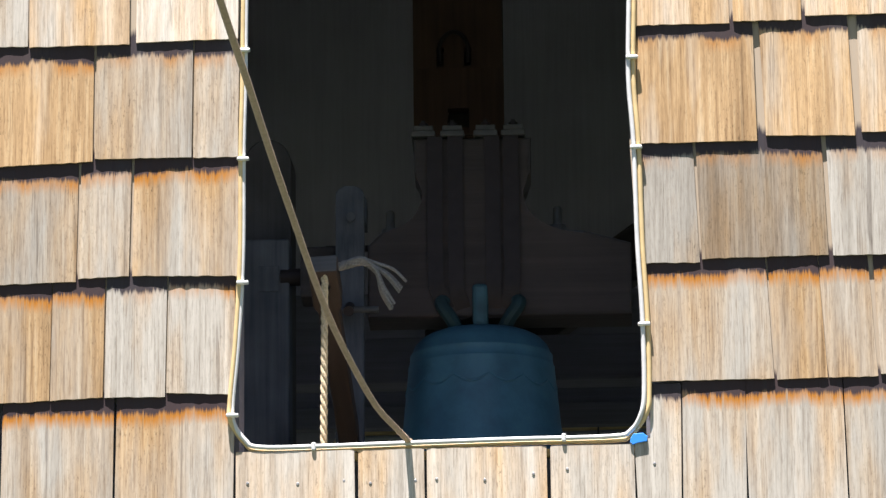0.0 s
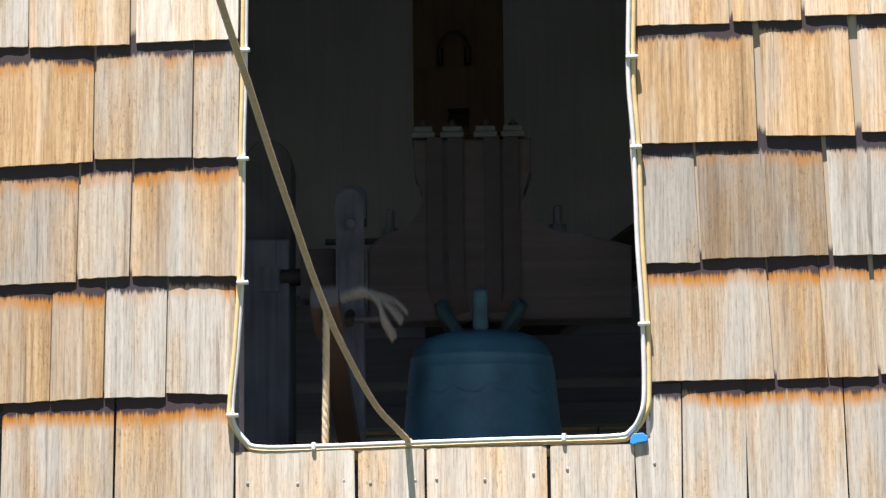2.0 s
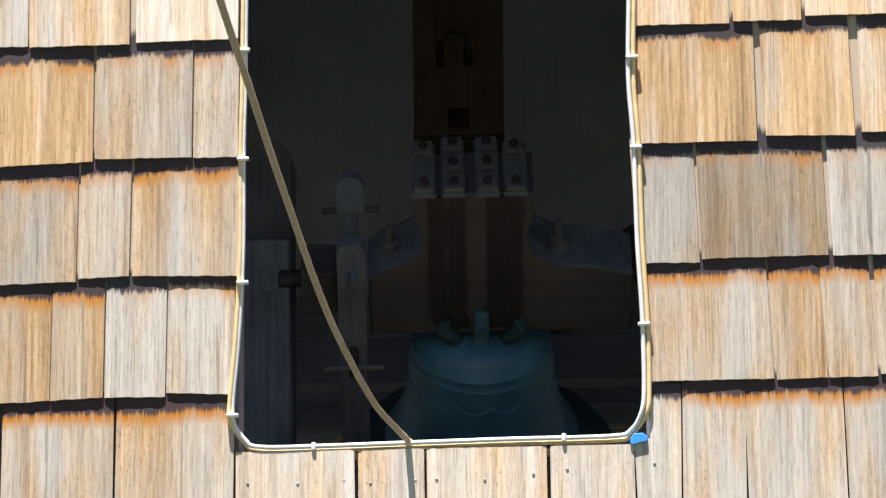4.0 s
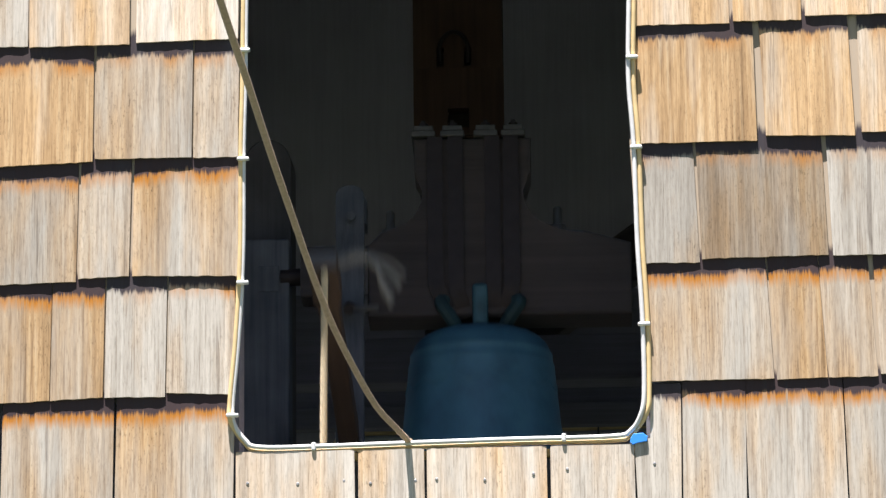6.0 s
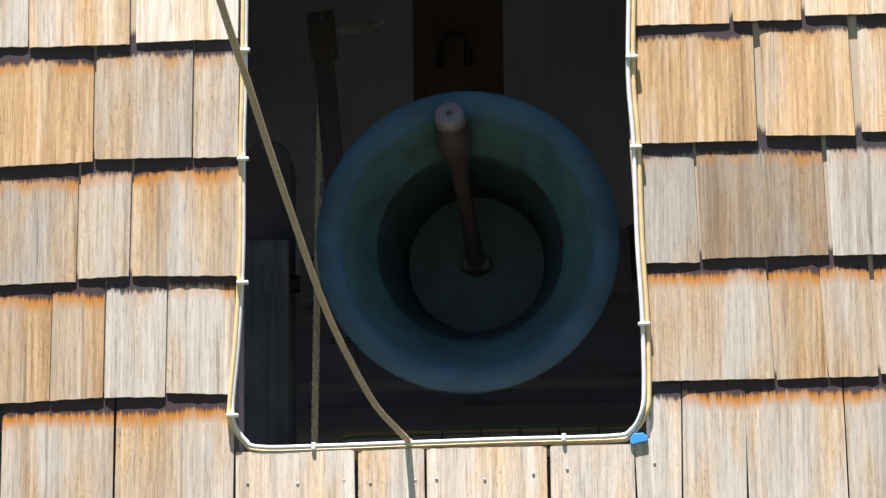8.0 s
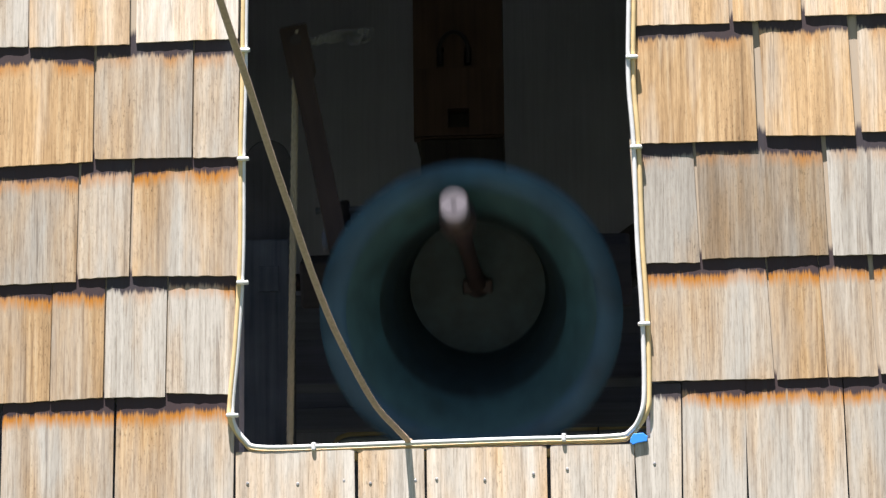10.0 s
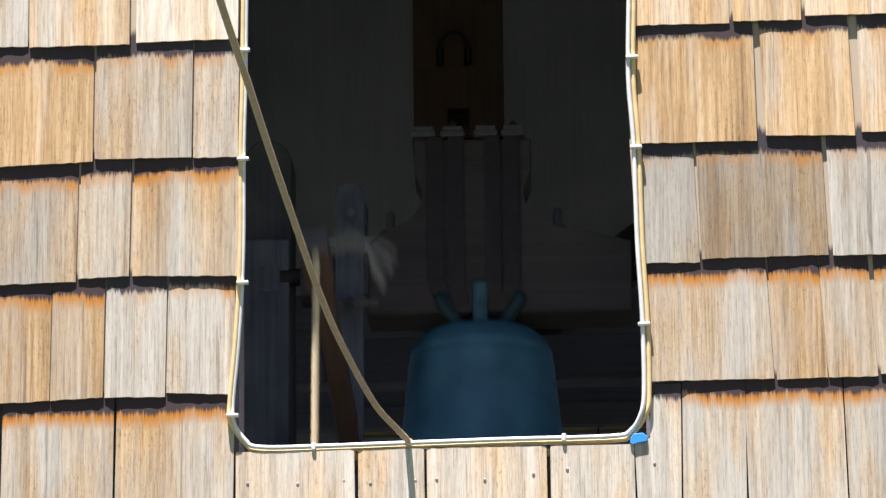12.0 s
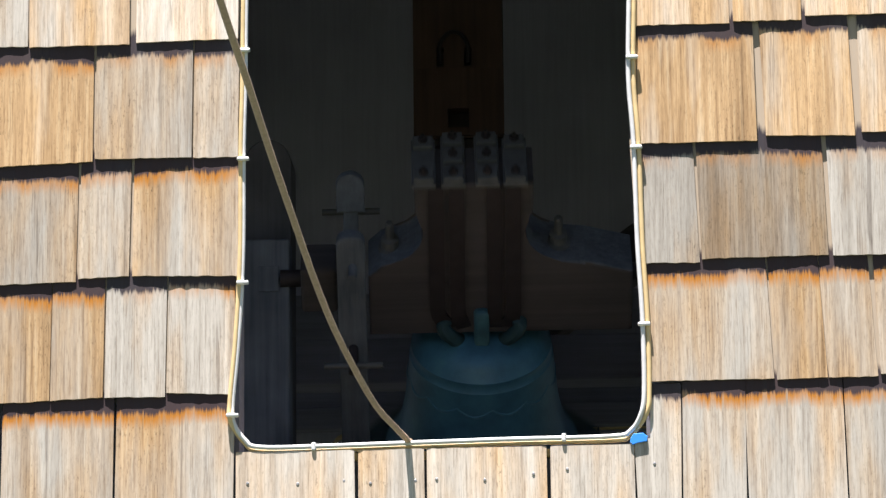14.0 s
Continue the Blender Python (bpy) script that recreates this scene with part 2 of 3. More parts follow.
def lathe(profile, steps=64, axis=Vector((0, 0, 0))):
    bm = bmesh.new()
    rings = []
    for r, z in profile:
        if r < 1e-5:
            rings.append([bm.verts.new((0, 0, z))])
        else:
            rings.append([bm.verts.new((r * math.cos(2 * math.pi * i / steps), r * math.sin(2 * math.pi * i / steps), z)) for i in range(steps)])
    for a, c in zip(rings, rings[1:]):
        for i in range(steps):
            j = (i + 1) % steps
            if len(a) == 1:
                bm.faces.new([a[0], c[i], c[j]])
            elif len(c) == 1:
                bm.faces.new([a[i], a[j], c[0]])
            else:
                bm.faces.new([a[i], a[j], c[j], c[i]])
    return bm


def spline(points, per=8):
    """Catmull-Rom through the points."""
    p = [Vector(q) for q in points]
    p = [2 * p[0] - p[1], *p, 2 * p[-1] - p[-2]]
    out = []
    for i in range(1, len(p) - 2):
        a, b, c, d = p[i - 1:i + 3]
        for k in range(per):
            t = k / per
            out.append(0.5 * ((2 * b) + (c - a) * t + (2 * a - 5 * b + 4 * c - d) * t * t + (3 * b - a - 3 * c + d) * t ** 3))
    out.append(p[-2])
    return out


def tube(path, radius, sides=10, squash=1.0, bm=None):
    """A tube along a path; radius may be a function of 0..1."""
    bm = bm or bmesh.new()
    rings = []
    up = Vector((0.13, 0.9, 0.31)).normalized()
    for i, q in enumerate(path):
        d = (path[min(i + 1, len(path) - 1)] - path[max(i - 1, 0)]).normalized()
        s = d.cross(up).normalized()
        w = s.cross(d).normalized()
        r = radius(i / (len(path) - 1)) if callable(radius) else radius
        rings.append([bm.verts.new(q + s * (r * math.cos(2 * math.pi * k / sides)) + w * (r * squash * math.sin(2 * math.pi * k / sides))) for k in range(sides)])
    for a, c in zip(rings, rings[1:]):
        for k in range(sides):
            bm.faces.new([a[k], a[(k + 1) % sides], c[(k + 1) % sides], c[k]])
    bm.faces.new(rings[0])
    bm.faces.new(rings[-1])
    return bm


def laid_rope(path, radius, strands=3, pitch=0.045, bm=None):
    """Twisted rope: strands wound round the path."""
    bm = bm or bmesh.new()
    total = [0.0]
    for a, c in zip(path, path[1:]):
        total.append(total[-1] + (c - a).length)
    for s in range(strands):
        pts = []
        for i, q in enumerate(path):
            d = (path[min(i + 1, len(path) - 1)] - path[max(i - 1, 0)]).normalized()
            u = d.cross(Vector((0.1, 0.98, 0.17))).normalized()
            w = u.cross(d)
            a = 2 * math.pi * (total[i] / pitch + s / strands)
            pts.append(q + (u * math.cos(a) + w * math.sin(a)) * radius * 0.5)
        tube(pts, radius * 0.56, 7, bm=bm)
    return bm


def extrude_profile(points, y0, y1, bevel=0.004):
    bm = bmesh.new()
    a = [bm.verts.new((x, y0, z)) for x, z in points]
    c = [bm.verts.new((x, y1, z)) for x, z in points]
    bm.faces.new(a)
    bm.faces.new(c[::-1])
    for i in range(len(points)):
        j = (i + 1) % len(points)
        bm.faces.new([a[i], a[j], c[j], c[i]])
    if bevel:
        caps = [e for e in bm.edges if abs(e.verts[0].co.y - e.verts[1].co.y) < 1e-6]
        bmesh.ops.bevel(bm, geom=caps, offset=bevel, segments=2, affect="EDGES", profile=0.5)
    return bm


# ---------------------------------------------------------------- ground and tower shell
def ground():
    bm = bmesh.new()
    bmesh.ops.create_grid(bm, x_segments=60, y_segments=60, size=900)
    for v in bm.verts:
        d = v.co.length
        v.co.z = (noise.noise(v.co * 0.01) - 1.0) * min(3.0, max(0, d - 25) * 0.03)
    tagged(part("ground", bm, GRASS), "green meadow around the tower", "ground", kind="structure")


OPEN_L, OPEN_R, SILL, HEAD = -0.362, 0.353, 3.036, 4.29


def tower():
    front = part("wall_front", slab_with_holes(-1.0, 1.0, 0.0, 0.09, -0.2, 4.75, [(OPEN_L, OPEN_R, SILL, HEAD)]), BEAM_WOOD)
    tagged(front, "shingle-clad front wall with a bell opening", "wall", kind="structure")
    # unseen board, added so that no sun reaches the bell lip and clapper
    lintel = extrude_profile([(-0.361, 4.289), (-0.20, 4.06), (-0.08, 3.94), (0.352, 3.925), (0.352, 4.289)], 0.02, 0.07, 0.002)
    tagged(part("lintel", lintel, INNER_WOOD), "added board above view that keeps sun off the bell", "lintel", kind="structure")
    # the back wall's slot is added to let skylight onto the cables
    tagged(part("wall_back", slab_with_holes(-1.0, 1.0, 1.91, 2.0, -0.2, 4.75, [(-0.40, 0.50, 3.49, 3.63)]), INNER_WOOD), "dark boarded tower wall", "wall", kind="structure")
    # side openings are out of view, added to brighten the belfry inside
    for name, x0, x1 in (("wall_left", -1.0, -0.91), ("wall_right", 0.91, 1.0)):
        side = slab_with_holes(-0.906, 0.906, -0.045, 0.045, -0.2, 4.75, [(-0.87, -0.48, 2.50, 4.10), (0.42, 0.86, 2.30, 3.90)])
        bmesh.ops.rotate(side, verts=side.verts, cent=(0, 0, 0), matrix=Matrix.Rotation(math.pi / 2, 3, "Z"))
        bmesh.ops.translate(side, verts=side.verts, vec=((x0 + x1) / 2, 1.0, 0))
        tagged(part(name, side, INNER_WOOD), "grey boarded tower wall with unseen openings added for light", "wall", kind="structure")
    # floor below view, coloured dark so that little light bounces up to the bell
    bm = bmesh.new()
    for x0, x1, y0, y1 in ((-0.905, -0.36, 0.095, 1.905), (-0.18, 0.905, 0.095, 1.905), (-0.36, -0.18, 0.95, 1.905)):
        box(x0, x1, y0, y1, 2.16, 2.20, 0, bm)
    tagged(part("floor", bm, FLOOR_WOOD), "unseen dark belfry floor with a rope slot", "floor", kind="structure")
    tagged(part("ceiling", box(-0.905, 0.905, 0.095, 1.905, 4.60, 4.66), INNER_WOOD), "dark plank ceiling of the belfry", "ceiling", kind="structure")
    bm = bmesh.new()
    bmesh.ops.create_cone(bm, cap_ends=True, segments=4, radius1=1.62, radius2=0.02, depth=1.5, matrix=Matrix.Translation((0, 1.0, 5.51)) @ Matrix.Rotation(math.pi / 4, 4, "Z"))
    tagged(part("roof", bm, ROOFING), "wooden pyramid roof of the tower", "roof", kind="structure")
    return front


# ---------------------------------------------------------------- shingles
COURSE = 0.2145
STEP = 0.0238


def shingle(parent, x0, x1, z, rise=0.0, lean0=0.0, lean1=0.0, top=0.44, set_back=0.0, look_of=None):
    """One tapered board: bottom edge at height z, rising by rise to its other end; its sides lean."""
    rng = random.Random(int(x0 * 7919) + int(z * 104729))
    w = x1 - x0
    n = max(4, int(w / 0.010))
    thick = rng.uniform(0.0044, 0.0050)
    proud = rng.uniform(0.0, 0.0013)
    warp = rng.uniform(-0.002, 0.002)
    zs = [0.0, 0.06, 0.13, 0.2145, 0.30, top] if top > 0.25 else [0.0, 0.06, top]
    bm = bmesh.new()
    outer, inner = [], []
    ridge = [rng.uniform(-0.0003, 0.0003) for _ in range(n + 1)]
    chip = [rng.uniform(-0.0008, 0.0008) for _ in range(n + 1)]
    for k, h in enumerate(zs):
        ro, ri = [], []
        for i in range(n + 1):
            f = i / n
            x = f * w + (1 - f) * lean0 * h / COURSE + f * lean1 * h / COURSE
            zz = h + (rise * f + chip[i] if k == 0 else 0)
            y = -0.0245 - proud + set_back + STEP * h + ridge[i] + warp * (f - 0.5)
            t = thick + (0.002 - thick) * h / 0.44
            if i in (0, n):
                y += 0.0008
            ro.append(bm.verts.new((x, y, zz)))
            ri.append(bm.verts.new((x, y + t, zz)))
        outer.append(ro)
        inner.append(ri)
    for k in range(len(zs) - 1):
        for i in range(n):
            bm.faces.new([outer[k][i], outer[k][i + 1], outer[k + 1][i + 1], outer[k + 1][i]])
            bm.faces.new([inner[k][i], inner[k + 1][i], inner[k + 1][i + 1], inner[k][i + 1]])
        for i in (0, n):
            bm.faces.new([outer[k][i], inner[k][i], inner[k + 1][i], outer[k + 1][i]])
    for k in (0, len(zs) - 1):
        for i in range(n):
            bm.faces.new([outer[k][i], outer[k][i + 1], inner[k][i + 1], inner[k][i]])
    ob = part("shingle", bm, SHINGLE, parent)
    ob.location = (x0, 0, z)
    ob.color = (*(look_of or (rng.uniform(0.1, 0.7), rng.uniform(0.85, 1.05), rng.uniform(0.2, 0.8))), 1)
    return ob


def shingles(wall):
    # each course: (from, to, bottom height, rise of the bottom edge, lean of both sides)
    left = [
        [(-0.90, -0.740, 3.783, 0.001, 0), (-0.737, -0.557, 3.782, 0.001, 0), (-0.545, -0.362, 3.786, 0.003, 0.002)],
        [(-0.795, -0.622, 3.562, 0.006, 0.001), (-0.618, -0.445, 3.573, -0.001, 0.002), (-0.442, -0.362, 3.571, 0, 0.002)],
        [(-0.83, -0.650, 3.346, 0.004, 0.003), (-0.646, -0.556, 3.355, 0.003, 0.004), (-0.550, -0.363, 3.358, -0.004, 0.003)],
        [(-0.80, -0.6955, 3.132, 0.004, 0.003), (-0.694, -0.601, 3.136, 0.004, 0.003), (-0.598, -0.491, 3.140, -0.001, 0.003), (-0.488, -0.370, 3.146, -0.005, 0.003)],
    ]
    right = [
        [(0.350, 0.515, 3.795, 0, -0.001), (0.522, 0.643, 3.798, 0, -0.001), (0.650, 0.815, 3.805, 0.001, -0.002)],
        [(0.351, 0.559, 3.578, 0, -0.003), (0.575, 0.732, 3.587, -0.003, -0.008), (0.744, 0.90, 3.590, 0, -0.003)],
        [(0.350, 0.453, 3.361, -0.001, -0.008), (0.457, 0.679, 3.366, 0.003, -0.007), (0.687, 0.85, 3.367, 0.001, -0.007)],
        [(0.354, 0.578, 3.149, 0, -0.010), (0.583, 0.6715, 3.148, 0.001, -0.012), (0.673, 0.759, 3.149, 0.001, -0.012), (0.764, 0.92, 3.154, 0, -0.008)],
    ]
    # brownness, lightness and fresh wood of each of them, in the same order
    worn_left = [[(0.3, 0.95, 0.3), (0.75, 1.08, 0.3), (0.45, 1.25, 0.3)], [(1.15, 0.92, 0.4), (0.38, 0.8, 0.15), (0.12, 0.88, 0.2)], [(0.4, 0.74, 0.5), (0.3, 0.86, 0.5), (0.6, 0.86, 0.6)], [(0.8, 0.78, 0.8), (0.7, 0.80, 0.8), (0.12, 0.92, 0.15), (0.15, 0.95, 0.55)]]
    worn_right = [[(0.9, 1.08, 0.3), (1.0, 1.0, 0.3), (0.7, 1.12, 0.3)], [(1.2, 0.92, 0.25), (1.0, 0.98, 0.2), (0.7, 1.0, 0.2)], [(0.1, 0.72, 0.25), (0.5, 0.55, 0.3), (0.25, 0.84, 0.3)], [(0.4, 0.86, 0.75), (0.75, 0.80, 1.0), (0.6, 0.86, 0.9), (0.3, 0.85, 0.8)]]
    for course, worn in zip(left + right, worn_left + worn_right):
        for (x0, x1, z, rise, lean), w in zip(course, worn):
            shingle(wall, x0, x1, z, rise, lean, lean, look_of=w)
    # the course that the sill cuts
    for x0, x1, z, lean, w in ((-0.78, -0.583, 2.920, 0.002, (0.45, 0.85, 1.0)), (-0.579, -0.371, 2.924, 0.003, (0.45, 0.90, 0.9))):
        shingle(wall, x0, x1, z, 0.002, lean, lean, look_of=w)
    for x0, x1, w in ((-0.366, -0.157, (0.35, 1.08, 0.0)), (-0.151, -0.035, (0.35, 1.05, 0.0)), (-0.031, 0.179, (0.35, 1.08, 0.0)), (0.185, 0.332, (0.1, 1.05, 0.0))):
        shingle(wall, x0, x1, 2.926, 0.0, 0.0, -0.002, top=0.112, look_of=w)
    bm = extrude_profile([(0.0, 0.0), (0.038, 0.001), (0.076, 0.0), (0.0775, 0.112), (0.079, 0.215), (0.0245, 0.215), (0.0245, 0.118), (-0.004, 0.112)], -0.0252, -0.0188, 0.0008)
    for v in bm.verts:
        v.co.y += STEP * v.co.z
    corner = part("shingle", bm, SHINGLE, wall)
    corner.location = (0.336, 0, 2.930)
    corner.color = (0.1, 0.98, 0.0, 1)
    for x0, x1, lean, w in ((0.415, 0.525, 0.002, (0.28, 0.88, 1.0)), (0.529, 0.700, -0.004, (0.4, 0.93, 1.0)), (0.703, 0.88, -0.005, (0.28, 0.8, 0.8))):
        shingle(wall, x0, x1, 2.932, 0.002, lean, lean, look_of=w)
    # courses above and below, and the outer ends of the rows
    rng = random.Random(5)
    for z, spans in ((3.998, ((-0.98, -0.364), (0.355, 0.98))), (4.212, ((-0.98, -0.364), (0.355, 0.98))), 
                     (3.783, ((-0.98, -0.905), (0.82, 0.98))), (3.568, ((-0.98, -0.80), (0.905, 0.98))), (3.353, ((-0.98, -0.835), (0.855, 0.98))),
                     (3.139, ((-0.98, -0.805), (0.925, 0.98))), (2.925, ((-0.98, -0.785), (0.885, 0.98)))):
        for a, c in spans:
            x = a
            while x < c - 0.02:
                w = min(rng.uniform(0.10, 0.2), c - x)
                if c - x - w < 0.06:
                    w = c - x
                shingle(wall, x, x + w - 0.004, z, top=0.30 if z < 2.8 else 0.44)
                x += w


def nails(wall):
    bm = lathe([(0, -0.0008), (0.0022, -0.0006), (0.0028, 0), (0.0022, 0.001), (0.0008, 0.002), (0.0008, 0.012), (0, 0.012)], 10)
    first = part("nail", bm, NAIL_STEEL, wall, "small round nail head")
    rows = [(-0.345, 2.982), (-0.257, 2.979), (-0.176, 2.983), (-0.130, 2.978), (-0.051, 2.981), (-0.014, 2.983), (0.070, 2.980), (0.155, 2.989), (0.214, 2.996), (0.318, 3.000), (0.366, 3.003)]
    for i, (x, z) in enumerate(rows):
        ob = first if i == 0 else first.copy()
        if i:
            scene.collection.objects.link(ob)
        ob.matrix_basis = Matrix.Translation((x, -0.0258 + STEP * (z - 2.926), z)) @ Matrix.Rotation(-math.pi / 2, 4, "X")


# ---------------------------------------------------------------- cables and sill
def opening_trim():
    sill = part("sill", box(OPEN_L - 0.002, OPEN_R + 0.002, -0.012, 0.13, 3.022, 3.0355, 0.002), FRESH_WOOD)
    tagged(sill, "pale wooden sill of the bell opening", "window sill", kind="structure")
    y = -0.029
    outline = [(-0.340, 3.96), (-0.343, 3.862), (-0.345, 3.70), (-0.348, 3.58), (-0.349, 3.394), (-0.357, 3.241), (-0.367, 3.13), (-0.366, 3.092), (-0.350, 3.062), (-0.322, 3.048),
               (-0.2, 3.048), (-0.06, 3.0505), (0.12, 3.0535), (0.29, 3.055), (0.325, 3.064), (0.345, 3.092), (0.351, 3.14), (0.350, 3.266), (0.344, 3.40), (0.341, 3.573), (0.334, 3.70), (0.338, 3.862), (0.337, 3.96)]
    white = part("white_cable", tube(spline([(x - (0.004 if x < 0 and z > 3.09 else 0), y + (0.005 if x < 0 else 0) if z > 3.09 else -0.021, z - (0 if z > 3.09 else 0.002)) for x, z in outline], 6), 0.0042), WHITE_PVC, smooth=True)
    tagged(white, "white electric cable clipped round the bell opening", "cable")
    inset = []
    for i, (x, z) in enumerate(outline):
        s = 1 if x < 0 else -1
        side = z > 3.09
        inset.append((x - s * 0.0088 if side else x, y + 0.003 if side else -0.012, z if side else z - 0.0075))
    yellow = part("yellow_cable", tube(spline(inset, 6), 0.0044), YELLOW_PVC, smooth=True)
    tagged(yellow, "yellowed electric cable beside the white one", "cable")
    clip = part("cable_clip", box(-0.011, 0.011, -0.003, 0.008, -0.0032, 0.0032, 0.0022), WHITE_PVC)
    tagged(clip, "white plastic cable clip", "cable clip", group="cable clips")
    spots = [(-0.350, 3.765, 0), (-0.352, 3.565, 0), (-0.353, 3.34, 0), (-0.371, 3.102, 0), (-0.229, 3.044, 90), (0.209, 3.051, 90), (0.341, 3.735, 0), (0.345, 3.57, 0), (0.353, 3.25, 0)]
    small = part("cable_clip", box(-0.0075, 0.0075, -0.002, 0.006, -0.004, 0.004, 0.0025), WHITE_PVC)
    tagged(small, "white plastic cable clip on the sill", "cable clip", group="cable clips")
    small.matrix_basis = pose(-0.229, -0.026, 3.045, 0, 90, 0)
    copy_thing(small, pose(0.209, -0.026, 3.052, 0, 90, 0))
    spots = [q for q in spots if q[2] == 0]
    for i, (x, z, turn) in enumerate(spots):
        m = pose(x, y - 0.005 if turn == 0 else -0.026, z, 0, turn, 0)
        if i == 0:
            clip.matrix_basis = m
        else:
            copy_thing(clip, m)
    tag = part("cable_tag", extrude_profile([(-0.017, -0.006), (-0.012, -0.011), (-0.004, -0.006), (0.013, -0.005), (0.014, 0.004), (0.006, 0.010), (-0.01, 0.009), (-0.015, 0.003)], -0.003, 0.003, 0.001), BLUE_PVC)
    tag.location = (0.341, -0.0255, 3.047)
    tagged(tag, "bright blue plastic tag on the cable corner", "cable tag")
    inner = part("inner_cable", tube(spline([(-0.24, 0.09, 3.041), (-0.1, 0.10, 3.042), (0.1, 0.095, 3.041), (0.33, 0.10, 3.043)], 6), 0.0045), WHITE_PVC, smooth=True)
    tagged(inner, "grey-white cable lying along the inner sill", "cable")
    # cables on the back wall, and boards hiding an added slot that lights them
    for name, mat, z, words in (("yellow_cable", YELLOW_PVC, 3.4285, "yellowed cable clipped along the back wall"), ("grey_cable", GREY_PVC, 3.4165, "grey cable clipped along the back wall")):
        run = [(-0.345, 1.895, z - 0.06), (-0.338, 1.895, z - 0.018), (-0.316, 1.895, z - 0.003), (-0.27, 1.895, z), (-0.02, 1.895, z + 0.003), (0.14, 1.895, z + 0.001), (0.40, 1.895, z + 0.006)]
        tagged(part(name, tube(spline(run, 6), 0.0052), mat, smooth=True), words, "cable")
    tie = part("cable_clip", box(-0.002, 0.002, -0.007, 0.006, -0.011, 0.010, 0.001), STEEL)
    tagged(tie, "small dark clip on the back cables", "cable clip", group="back cable clips")
    for i in range(7):
        m = pose(-0.19 + 0.085 * i, 1.895, 3.4245)
        if i == 0:
            tie.matrix_basis = m
        else:
            copy_thing(tie, m)
    shield = new("slot_shield")
    tagged(shield, "grey boards hiding an added light slot in the back wall", "boarding")
    part("batten", box(-0.60, 0.62, 1.785, 1.825, 3.419, 3.468, 0.003), BEAM_WOOD, shield, "grey batten over the back cables")
    part("board", box(-0.60, 0.62, 1.80, 1.825, 3.469, 3.592, 0.003), BEAM_WOOD, shield)
    part("board", box(-0.60, 0.62, 1.80, 1.825, 3.594, 3.72, 0.003), BEAM_WOOD, shield)
    for x in (-0.585, 0.565):
        part("spacer", box(x, x + 0.04, 1.8255, 1.9095, 3.43, 3.71, 0.002), BEAM_WOOD, shield)


def hanging_cable():
    pts = [(-0.03, 0.35, 2.6), (-0.045, 0.16, 2.9), (-0.058, 0.05, 3.044)]
    pts += HANG
    ob = part("brown_cable", tube(spline(pts, 10), 0.0059, 10, 0.8), CABLE_BROWN, smooth=True)
    tagged(ob, "brown cable sagging into the bell opening over the sill", "cable")


HANG = [(-0.0648, -0.032, 3.0520), (-0.0698, -0.062, 3.0546), (-0.080, -0.105, 3.0605), (-0.112, -0.21, 3.0874), (-0.1533, -0.42, 3.153), (-0.1745, -0.62, 3.2009), (-0.191, -0.85, 3.254), (-0.204, -1.1, 3.299), (-0.210, -1.4, 3.330), (-0.217, -1.75, 3.363), (-0.213, -2.2, 3.381), (-0.20, -2.7, 3.40), (-0.30, -4.2, 3.62), (-0.85, -7.5, 4.35), (-1.8, -12.0, 5.6)]


# ---------------------------------------------------------------- bell frame
def rounded_post(x0, x1, y0, y1, z0, z1, r):
    pts = [(x0, z0), (x1, z0)]
    for k in range(7):
        a = math.pi / 2 * k / 6
        pts.append((x1 - r + r * math.cos(a), z1 - r + r * math.sin(a)))
    for k in range(7):
        a = math.pi / 2 * (1 + k / 6)
        pts.append((x0 + r + r * math.cos(a), z1 - r + r * math.sin(a)))
    return extrude_profile(pts, y0, y1, 0.004)


